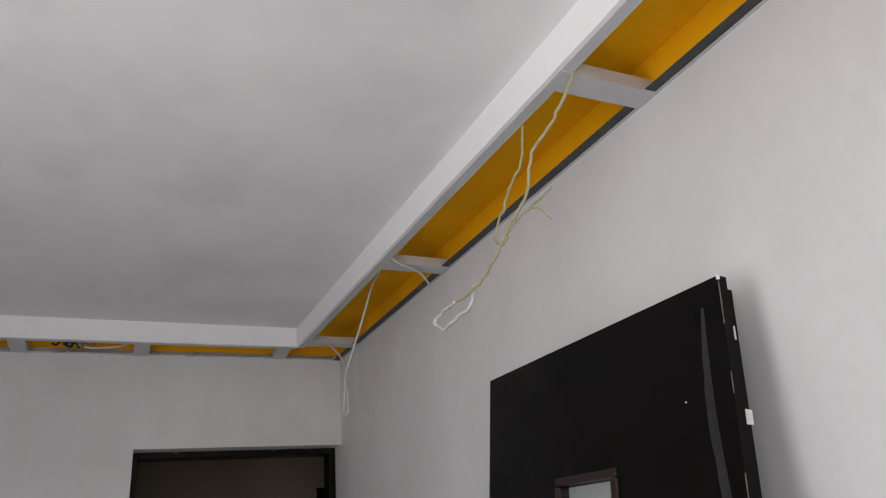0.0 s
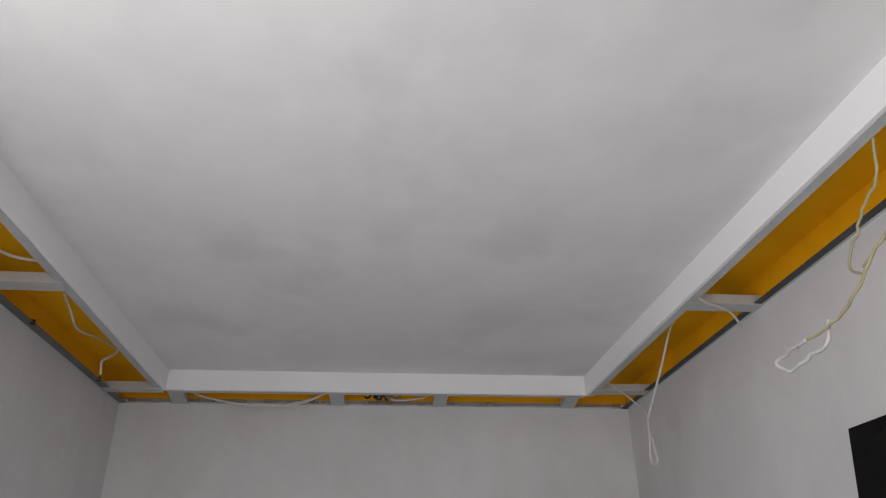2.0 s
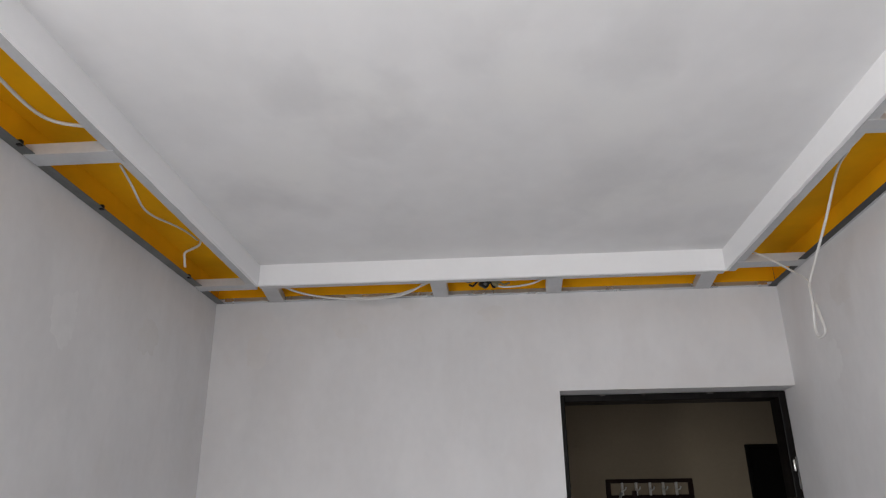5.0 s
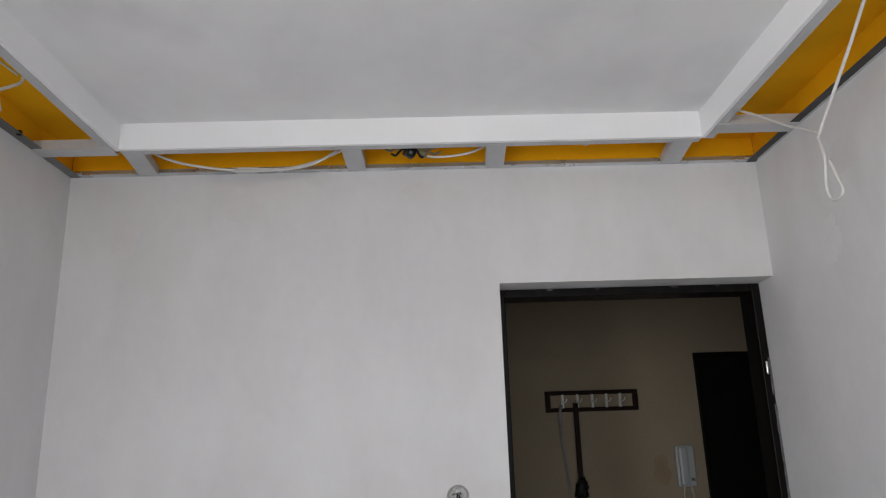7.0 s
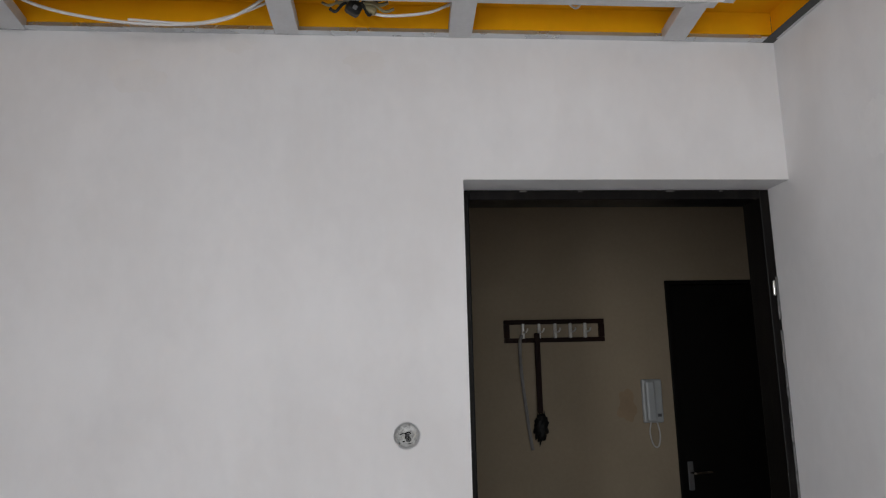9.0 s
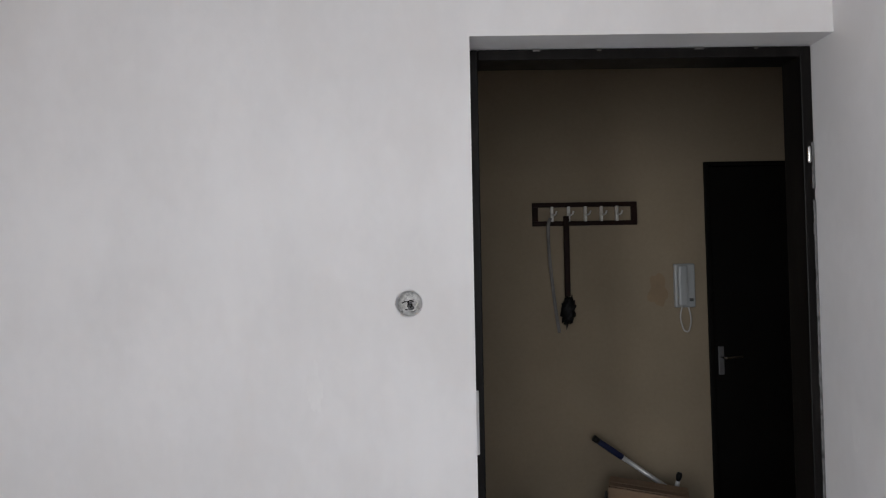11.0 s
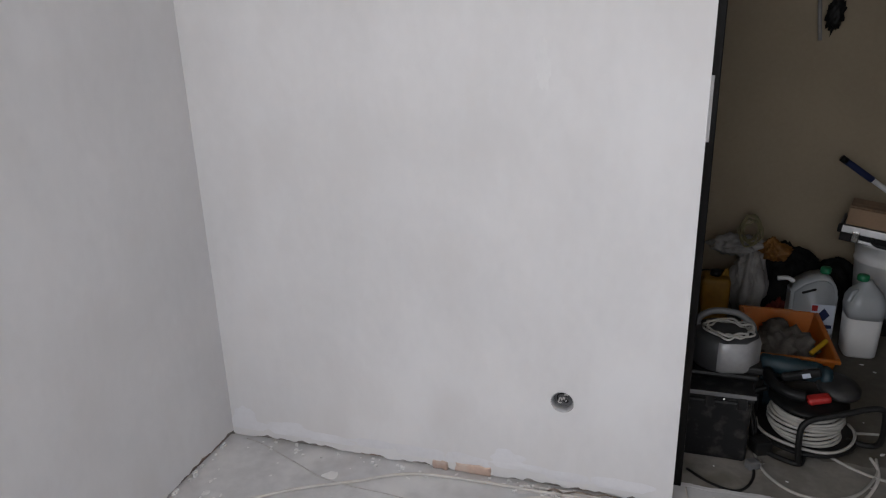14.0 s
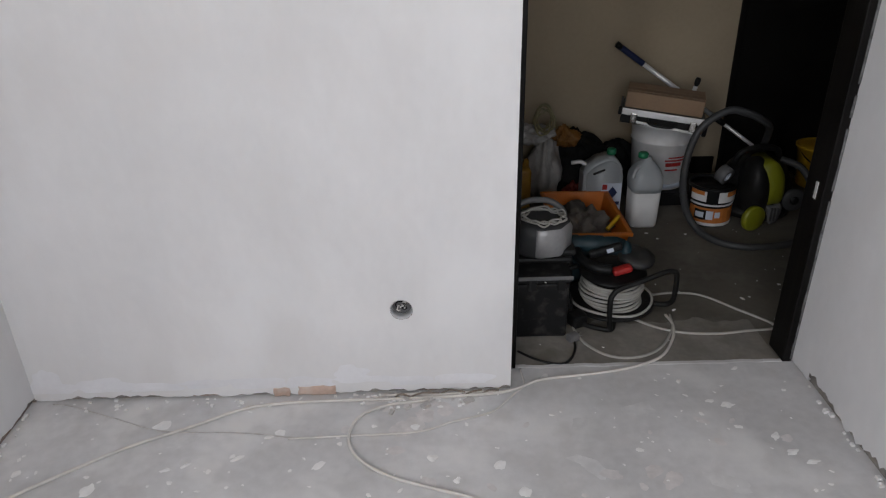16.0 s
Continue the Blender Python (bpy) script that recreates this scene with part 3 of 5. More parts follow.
part("inner_profile", channel(FX1 + B, FX1 + B + 0.027, FY0, FY1 + B, "-x"), M_DUSTYSTEEL, fr)


def crossbar(cx, cy, length, width, turn):
    """A wide channel laid across the strip, with lipped sides."""
    t, h = 0.0015, 0.027
    bm = box(-width / 2, width / 2, -length / 2, length / 2, -0.003, -0.003 + t)
    for s in (-1, 1):
        box(s * width / 2 - (t if s > 0 else 0), s * width / 2 + (t if s < 0 else 0), -length / 2, length / 2, -0.003 + t, h, bm=bm)
        box(min(s * width / 2, s * (width / 2 - 0.008)), max(s * width / 2, s * (width / 2 - 0.008)), -length / 2, length / 2, h, h + t, bm=bm)
    bmesh.ops.transform(bm, matrix=pose(cx, cy, BZ, 0, 0, turn), verts=bm.verts)
    part("crossbar", bm, M_DUSTYSTEEL, fr)


for cx, turn in ((0.283, 7), (0.978, 0), (1.444, -2.5), (2.047, -6)):
    crossbar(cx, -0.1125, 0.202, 0.063, turn)
for cy in (-0.293, -1.297, -2.373, -3.42):
    crossbar((FX1 + 0.014 + wx(cy) - 0.006) / 2, cy, wx(cy) - FX1 - 0.020, 0.064, 90)
for cy in (-0.222, -1.320, -2.70):
    crossbar((0.006 + FX0 - 0.014) / 2, cy, FX0 - 0.020, 0.060, 90)

# ---- ceiling cables ----
def cable(pts, r, material, label, steps=8, n=8, kink=0.0):
    if kink:
        pts = [p + kink * Vector((noise.noise(p * 45), noise.noise(p * 45 + Vector((9, 0, 0))), noise.noise(p * 45 + Vector((0, 9, 0))))) for p in spline(pts, 4)]
        steps = 4
    return tagged(part("cable", tube(pts, r, n, steps), material, None, "", True), label, "cable")


cable([(0.30, -0.19, 2.57), (0.33, -0.13, 2.535), (0.45, -0.12, 2.495), (0.64, -0.11, 2.475), (0.82, -0.11, 2.487), (0.93, -0.13, 2.537), (0.97, -0.16, 2.575)], 0.0042, M_WHITECABLE, "white electrical cable sagging from the far ceiling strip")
cable([(0.60, -0.12, 2.481), (0.75, -0.095, 2.487), (0.86, -0.10, 2.510), (0.94, -0.11, 2.540)], 0.0035, M_WHITECABLE, "second white cable beside the sagging one")
cable([(1.17, -0.12, 2.535), (1.22, -0.12, 2.508), (1.28, -0.125, 2.503), (1.36, -0.125, 2.515), (1.42, -0.12, 2.545)], 0.004, M_WHITECABLE, "white cable end in the ceiling strip")
cable([(1.71, -0.14, 2.59), (1.715, -0.15, 2.545), (1.735, -0.14, 2.528), (1.755, -0.13, 2.540), (1.765, -0.12, 2.592)], 0.0032, M_WHITECABLE, "short white cable loop above the strip")
hub = thing("junction_clamp", 1.17, -0.13, 2.53, "dark electrical junction with splayed black wires", "junction box")
part("body", turned(box(1.142, 1.182, -0.148, -0.108, 2.503, 2.538, 0.010, seg=3), 1.16, -0.13, 2.52, 12, 24, 18), M_BLACK, hub)
part("terminal", turned(box(1.160, 1.172, -0.156, -0.150, 2.506, 2.518, 0.003), 1.16, -0.13, 2.51, 0, 30, 0), M_GREY, hub)
part("bracket", turned(box(1.190, 1.222, -0.142, -0.118, 2.508, 2.528, 0.008, seg=3), 1.2, -0.13, 2.52, 0, 28, 12), M_TANGLE, hub, "greenish-brown clip")
for i, (dx, dz) in enumerate(((-0.085, 0.012), (-0.065, -0.004), (0.085, 0.016), (0.06, 0.032), (0.100, -0.002), (0.02, 0.045), (-0.04, 0.03), (0.045, -0.012), (-0.05, 0.018), (0.075, 0.026))):
    part("wire", tube([(1.165, -0.13, 2.518), (1.165 + dx * 0.4, -0.142, 2.526 + dz * 0.2), (1.165 + dx * 0.75, -0.128, 2.514 + dz), (1.165 + dx, -0.13, 2.520 + dz)], 0.0036 + 0.0005 * (i % 3), 6), M_BLACK if i % 2 else M_TANGLE, hub, "", True)
# right side
cable([(2.13, -1.16, 2.59), (2.19, -1.08, 2.575), (2.20, -0.966, 2.557), (2.195, -0.845, 2.447), (2.175, -0.715, 2.305), (2.165, -0.720, 2.275), (2.15, -0.754, 2.217), (2.145, -0.748, 2.145), (2.14, -0.775, 2.108), (2.142, -0.812, 2.115), (2.15, -0.784, 2.168), (2.155, -0.762, 2.21)], 0.0042, M_WHITECABLE, "white cable hanging in a loop below the frame")
cable([(2.125, -0.335, 2.565), (2.135, -0.36, 2.54), (2.17, -0.45, 2.47), (2.19, -0.54, 2.40), (2.18, -0.66, 2.33), (2.172, -0.715, 2.295)], 0.0035, M_WHITECABLE, "thin white cable crossing a steel bar")
cable([(2.112, -1.372, 2.55), (2.125, -1.362, 2.512), (2.16, -1.345, 2.497), (2.21, -1.325, 2.493), (2.26, -1.29, 2.490), (2.32, -1.23, 2.472)], 0.0038, M_WHITECABLE, "short white cable bent over a steel bar")
cable([(2.125, -2.463, 2.58), (2.13, -2.413, 2.516), (2.125, -2.384, 2.477), (2.119, -2.346, 2.445), (2.114, -2.297, 2.419), (2.108, -2.258, 2.399), (2.103, -2.237, 2.354), (2.098, -2.229, 2.311), (2.092, -2.19, 2.281), (2.087, -2.159, 2.265), (2.082, -2.133, 2.241), (2.076, -2.076, 2.199), (2.071, -2.009, 2.176), (2.065, -1.944, 2.17), (2.06, -1.891, 2.165)], 0.0034, M_OCHRECABLE, "yellowish cable hanging knotted from the ceiling strip", kink=0.005)
cable([(2.135, -2.21, 2.585), (2.135, -2.18, 2.444), (2.132, -2.143, 2.408), (2.129, -2.101, 2.377), (2.126, -2.08, 2.343), (2.124, -2.043, 2.315), (2.121, -2.04, 2.289), (2.118, -2.074, 2.26), (2.115, -2.104, 2.267)], 0.0030, M_OCHRECABLE, "frayed yellowish cable end twisted round another", kink=0.005)
cable([(2.115, -2.086, 2.268), (2.126, -2.122, 2.295), (2.138, -2.174, 2.311), (2.149, -2.206, 2.322), (2.16, -2.237, 2.335)], 0.0024, M_OCHRECABLE, "stripped wire end sticking up from the knot", kink=0.003)
cable([(2.13, -2.185, 2.305), (2.14, -2.212, 2.29), (2.15, -2.232, 2.259)], 0.0020, M_OCHRECABLE, "short stripped wire end")
cable([(2.06, -1.932, 2.166), (2.063, -1.851, 2.168), (2.066, -1.791, 2.163), (2.069, -1.824, 2.132), (2.072, -1.874, 2.132), (2.076, -1.917, 2.142), (2.079, -1.957, 2.145), (2.082, -1.974, 2.172), (2.085, -1.978, 2.193)], 0.0048, M_WHITECABLE, "white taped loop at the cable's end", kink=0.005)
# left side
cable([(0.225, -2.25, 2.57), (0.213, -2.108, 2.54), (0.205, -2.02, 2.535), (0.152, -1.809, 2.540), (0.125, -1.637, 2.540), (0.124, -1.47, 2.540), (0.19, -1.41, 2.545), (0.23, -1.37, 2.575)], 0.0045, M_WHITECABLE, "white cable crossing the open strip diagonally")
cable([(0.03, -1.93, 2.55), (0.053, -1.881, 2.54), (0.089, -1.811, 2.54), (0.15, -1.79, 2.545), (0.20, -1.77, 2.56)], 0.004, M_WHITECABLE, "short white cable across the strip")
cable([(0.03, -1.83, 2.55), (0.06, -1.81, 2.54), (0.13, -1.79, 2.54), (0.19, -1.775, 2.545), (0.225, -1.75, 2.57)], 0.0038, M_WHITECABLE, "thin white cable near the wall")
cable([(0.215, -1.258, 2.513), (0.2, -1.157, 2.499), (0.185, -1.062, 2.482), (0.17, -0.963, 2.496), (0.165, -0.847, 2.522), (0.165, -0.736, 2.542), (0.165, -0.626, 2.551)], 0.0032, M_DUSTYCABLE, "dusty thin cable lying along the strip")
cable([(0.165, -0.602, 2.565), (0.16, -0.598, 2.545), (0.145, -0.618, 2.522), (0.13, -0.638, 2.5), (0.128, -0.63, 2.478), (0.126, -0.615, 2.456)], 0.0042, M_WHITECABLE, "white cable end hanging from the strip")
for x, y in ((0.022, -1.008), (0.022, -1.40), (0.020, -0.36)):
    tagged(part("screw_anchor", box(x, x + 0.013, y - 0.006, y + 0.006, BZ - 0.004, BZ + 0.012, 0.002), M_BLACK), "small black anchor plug in the wall profile", "anchor", "wall anchors")

# ---- sockets in the far wall ----
def wall_box(cx, cz, label, seed, back, wires):
    ob = thing("electrical_box", cx, 0.0, cz, label, "socket box", "flush wall boxes")
    bm = lathe([(0.0325, 0.001), (0.0325, 0.045), (0.0295, 0.045), (0.0295, 0.004), (0.0325, 0.001)], cx, 0, cz, 28, axis="y", caps=False)
    part("rim", bm, M_DUSTYSTEEL, ob, "", True)
    part("base", lathe([(0.0295, 0.030), (0.0295, 0.046)], cx, 0, cz, 28, axis="y"), back, ob)
    rnd = random.Random(seed)
    for i in range(6):
        a, r0, w = rnd.uniform(0, 6.28), rnd.uniform(0.006, 0.016), rnd.uniform(2.5, 5.0)
        ox, oz = rnd.uniform(-0.010, 0.010), rnd.uniform(-0.010, 0.010)
        pts = [(cx + ox + r0 * (1 + 0.25 * math.sin(k * 1.7 + i)) * math.cos(a + w * k / 7), 0.026 - 0.003 * i + 0.004 * math.sin(k * 0.9), cz + oz + r0 * math.sin(a + w * k / 7)) for k in range(8)]
        part("wire", tube(pts, rnd.uniform(0.0014, 0.0026), 6, 5), wires[i % len(wires)], ob, "", True)
    return ob


wall_box(1.126, 0.296, "round grey flush box with loose wires, low in wall", 4, M_GREY, (M_WHITECABLE, M_BLACK, M_WHITECABLE, M_GREY))
wall_box(1.286, 1.438, "round grey flush box with loose wires beside doorway", 9, M_BOXBACK, (M_BLACK, M_GREY, M_BLACK, M_WHITECABLE))
bm = bmesh.new()
for i in range(36):
    a = 6.283 * i / 36
    rr = 0.0345 + 0.004 * noise.noise(Vector((math.cos(a) * 2, math.sin(a) * 2, 5)))
    bm.verts.new((1.286 + rr * math.cos(a), -0.0015, 1.438 + rr * math.sin(a)))
    bm.verts.new((1.286 + 0.0325 * math.cos(a), 0.004, 1.438 + 0.0325 * math.sin(a)))
vs = list(bm.verts)
for i in range(36):
    j = (i + 1) % 36
    bm.faces.new((vs[2 * i], vs[2 * j], vs[2 * j + 1], vs[2 * i + 1]))
tagged(part("filler_ring", bm, M_WHITEWASH), "ragged pale filler round the wall box", "filler")

# ---- wall foot: bricks, filler, dust ----
for x0, x1, z1 in ((0.725, 0.775, 0.030), (0.800, 0.915, 0.034)):
    bm = box(x0, x1, -0.004, 0.03, 0.004, z1)
    bmesh.ops.subdivide_edges(bm, edges=list(bm.edges), cuts=5, use_grid_fill=True)
    for v in bm.verts:
        v.co += 0.006 * Vector((noise.noise(v.co * 60), 0.4 * noise.noise(v.co * 70), noise.noise(v.co * 50 + Vector((4, 0, 0)))))
    tagged(part("brick_fragment", bm, M_BRICK, None, "", True), "exposed orange brick at the foot of the wall", "brick", "exposed bricks")


def smear(name, cx, cz, rx, rz, seed, material, label):
    """A thin uneven patch of filler on the far wall."""
    bm = bmesh.new()
    n = 40
    mid = bm.verts.new((cx, -0.0022, cz))
    ring = []
    for i in range(n):
        a = 6.283 * i / n
        k = 1 + 0.45 * noise.noise(Vector((math.cos(a) * 1.5, math.sin(a) * 1.5, seed)))
        ring.append(bm.verts.new((cx + rx * k * math.cos(a), -0.0009, max(0.03, cz + rz * k * math.sin(a)))))
    for i in range(n):
        bm.faces.new((mid, ring[i], ring[(i + 1) % n]))
    tagged(part(name, bm, material), label, "filler", "filler patches")


smear("filler_patch", 0.965, 0.075, 0.05, 0.03, 2.0, M_WHITEWASH, "pale fresh filler patch low on the wall")
for i in range(9):
    smear("filler_patch", 0.06 + i * 0.155, 0.048 + 0.008 * math.sin(i * 2.3), 0.085, 0.022 + 0.008 * math.sin(i * 1.7), 3.0 + i, M_WHITEWASH, "pale fresh filler smear above the floor")
smear("filler_patch", 0.055, 0.075, 0.045, 0.045, 14.0, M_WHITEWASH, "bluish-white filler patch in the corner")


def skim_patch(wall, a, z, ra, rz, seed, material, label):
    """A thin blotch of a later coat on the far, left or right wall; a runs along the wall."""
    bm = bmesh.new()
    n = 44

    def on_wall(u, w, proud):
        if wall == "far":
            return (u, -proud, w)
        return (proud, u, w) if wall == "left" else (wx(u) - proud, u, w)

    mid = bm.verts.new(on_wall(a, z, 0.0011))
    ring = []
    for i in range(n):
        t = 2 * math.pi * i / n
        c, d = math.cos(t), math.sin(t)
        k = 1 + 0.35 * noise.noise(Vector((c * 1.6, d * 1.6, seed))) + 0.22 * noise.noise(Vector((c * 5, d * 5, seed)))
        ring.append(bm.verts.new(on_wall(a + ra * k * c, z + rz * k * d, 0.0005)))
    for i in range(n):
        bm.faces.new((mid, ring[i], ring[(i + 1) % n]))
    tagged(part("skim_patch", bm, material), label, "plaster patch", "skim patches")


LS, PS = "slightly lighter blotch of skim on the plastered wall", "faint pinkish blotch of skim below the ceiling frame"
for wall, a, z, ra, rz, material in (("far", 1.05, 1.235, 0.019, 0.062, M_LIGHTSKIM),
                                     ("far", 0.846, 2.497, 0.05, 0.045, M_PINKSKIM), ("far", 1.19, 2.43, 0.06, 0.03, M_PINKSKIM), ("far", 0.58, 2.38, 0.07, 0.05, M_PINKSKIM), ("far", 0.20, 2.30, 0.05, 0.07, M_PINKSKIM),
                                     ("left", -1.042, 2.156, 0.06, 0.08, M_LIGHTSKIM), ("left", -0.55, 2.22, 0.07, 0.06, M_PINKSKIM), ("right", -0.358, 2.126, 0.06, 0.07, M_LIGHTSKIM), ("right", -0.036, 1.11, 0.016, 0.05, M_LIGHTSKIM),
                                     ("right", -0.50, 2.33, 0.07, 0.05, M_PINKSKIM), ("right", -1.35, 2.28, 0.10, 0.07, M_PINKSKIM)):
    skim_patch(wall, a, z, ra, rz, 3 * a + z, material, PS if material is M_PINKSKIM else LS)


def splash(bm, x, y, r, seed, stretch=1.0, turn=0.0, z=0.0, h=0.003):
    n = 14
    mid = bm.verts.new((x, y, z + h))
    ring = []
    for i in range(n):
        a = 6.283 * i / n
        k = r * (1 + 0.5 * noise.noise(Vector((math.cos(a) * 1.4, math.sin(a) * 1.4, seed))))
        u, v = k * stretch * math.cos(a), k * math.sin(a)
        ring.append(bm.verts.new((x + u * math.cos(turn) - v * math.sin(turn), y + u * math.sin(turn) + v * math.cos(turn), z + 0.0006)))
    for i in range(n):
        bm.faces.new((mid, ring[i], ring[(i + 1) % n]))


rnd = random.Random(11)
bm = bmesh.new()
for x, y, r, s in ((0.424, -0.123, 0.019, 1.5), (0.776, -0.168, 0.014, 1.2), (0.312, -0.367, 0.017, 1.3), (0.097, -0.301, 0.011, 1.2), (0.540, -0.288, 0.007, 2.0), (0.673, -0.269, 0.008, 2.6),
                   (0.745, -0.185, 0.006, 2.6), (1.205, -0.284, 0.012, 1.2), (1.157, -0.157, 0.014, 1.1), (1.386, -0.316, 0.014, 1.4), (2.076, -0.097, 0.012, 1.3), (2.179, -0.298, 0.010, 1.9), (2.217, -0.336, 0.009, 2.2),
                   (2.160, -0.235, 0.009, 2.0), (1.442, -0.414, 0.015, 1.3), (2.033, -0.077, 0.008, 1.6), (1.270, -0.369, 0.009, 1.3), (1.970, 0.021, 0.007, 1.8), (1.56, 0.06, 0.012, 1.2), (0.90, -0.30, 0.01, 2.4)):
    splash(bm, x, y, r, x * 7, s, rnd.uniform(0, 1.2))
for i in range(330):
    x, y = rnd.uniform(0.02, 2.32), rnd.uniform(-1.3, 0.08)
    splash(bm, x, y, rnd.choice((0.002, 0.003, 0.003, 0.004, 0.005, 0.007)), i, rnd.uniform(1, 2.2), rnd.uniform(0, 3.1), 0, 0.0016)
for i in range(60):
    splash(bm, rnd.uniform(1.5, 2.9), rnd.uniform(0.14, 1.2), rnd.choice((0.002, 0.003, 0.004, 0.006)), i + 500, rnd.uniform(1, 2), rnd.uniform(0, 3.1), -0.004, 0.002)
tagged(part("plaster_splashes", bm, M_SPLAT), "dried white plaster drops on the concrete floor", "plaster drops", kind="stuff")
bm = bmesh.new()
for i in range(90):
    x = abs(rnd.gauss(1.15, 0.11)) if i % 3 else rnd.uniform(0.05, 1.44)
    y = -abs(rnd.gauss(0.012, 0.03)) - 0.004
    r = rnd.uniform(0.0015, 0.0045)
    box(x - r, x + r * 1.5, y - r, y + r, 0, r * rnd.uniform(0.8, 1.6), bm=bm)
for i in range(110):
    y = rnd.uniform(-1.6, -0.02)
    x = 0.004 + abs(rnd.gauss(0, 0.006)) if i % 2 else wx(y) - 0.004 - abs(rnd.gauss(0, 0.006))
    r = rnd.uniform(0.002, 0.006)
    box(x - r, x + r, y - r, y + r * 1.4, 0, r * 1.4, bm=bm)
tagged(part("plaster_crumbs", bm, M_SPLAT), "loose mortar crumbs along the wall foot", "rubble", kind="stuff")
bm = bmesh.new()
for i in range(30):
    x, y, r = rnd.gauss(1.17, 0.08), -abs(rnd.gauss(0.02, 0.035)) - 0.006, rnd.choice((0.002, 0.003, 0.004, 0.006, 0.009))
    lump = box(x - r, x + r * rnd.uniform(1, 2.4), y - r, y + r, 0, r * rnd.uniform(0.8, 1.5))
    turned(lump, x, y, 0, 0, 0, rnd.uniform(0, 90))
    me = bpy.data.meshes.new("lump")
    lump.to_mesh(me)
    lump.free()
    bm.from_mesh(me)
    bpy.data.meshes.remove(me)
tagged(part("mortar_debris", bm, M_STRING), "grey mortar debris below the drilled wall box", "rubble", kind="stuff")
bm, dust = bmesh.new(), bmesh.new()
for i in range(22):
    splash(bm, rnd.uniform(0.15, 2.2), rnd.uniform(-0.95, -0.10), rnd.uniform(0.012, 0.030), i + 300, rnd.uniform(1, 2.4), rnd.uniform(0, 3), 0, 0.0008)
# dusty sheet inside the doorway, its paler colour stands for window light
n = 40
rows = []
for i in range(n + 1):
    x = 1.478 + 0.85 * i / n
    far = 0.36 + 0.10 * noise.noise(Vector((x * 4, 3, 0))) + 0.05 * noise.noise(Vector((x * 17, 8, 0)))
    rows.append([dust.verts.new((x, 0.126 + (far - 0.126) * k / 6, -0.0032 if k < 6 else -0.0039)) for k in range(7)])
for a, b in zip(rows, rows[1:]):
    for k in range(6):
        dust.faces.new((a[k], b[k], b[k + 1], a[k + 1]))
tagged(part("lit_floor_dust", dust, M_LITDUST), "plaster dust past the doorway, paled for the window light there", "dust", kind="stuff")
tagged(part("plaster_smears", bm, M_SMEAR), "faint trodden plaster smears on the concrete floor", "plaster smears", kind="stuff")
bm = bmesh.new()
for i in range(14):
    splash(bm, rnd.gauss(1.18, 0.09), rnd.gauss(-0.12, 0.06), rnd.uniform(0.01, 0.035), i + 90, 1.3, rnd.uniform(0, 3), 0, 0.0012)
for i in range(26):
    splash(bm, rnd.uniform(1.05, 2.2), rnd.uniform(-0.75, -0.12), rnd.uniform(0.006, 0.022), i + 190, rnd.uniform(1, 2), rnd.uniform(0, 3), 0, 0.0010)
tagged(part("brick_dust", bm, M_PINK), "pinkish brick dust under the drilled wall", "dust", kind="stuff")

for i, (x, y, turn, length) in enumerate(((1.19, -0.022, 14, 0.10), (1.27, -0.017, -9, 0.075), (1.33, -0.024, 22, 0.06), (1.12, -0.030, -20, 0.055), (1.385, -0.018, 6, 0.05))):
    c, d = math.cos(radians(turn)) * length / 2, math.sin(radians(turn)) * length / 2
    bm = tube([(x - c, y - d * 0.4, 0.004), (x - c * 0.2, y + 0.003, 0.012 + 0.004 * (i % 2)), (x + c, y + d * 0.4, 0.006 + 0.006 * (i % 3))], 0.0028, 6, 4)
    tagged(part("wood_splinter", bm, M_SPLINTER, None, "", True), "brown splinter lying among mortar at the wall foot", "splinter", "splinters at the wall foot")

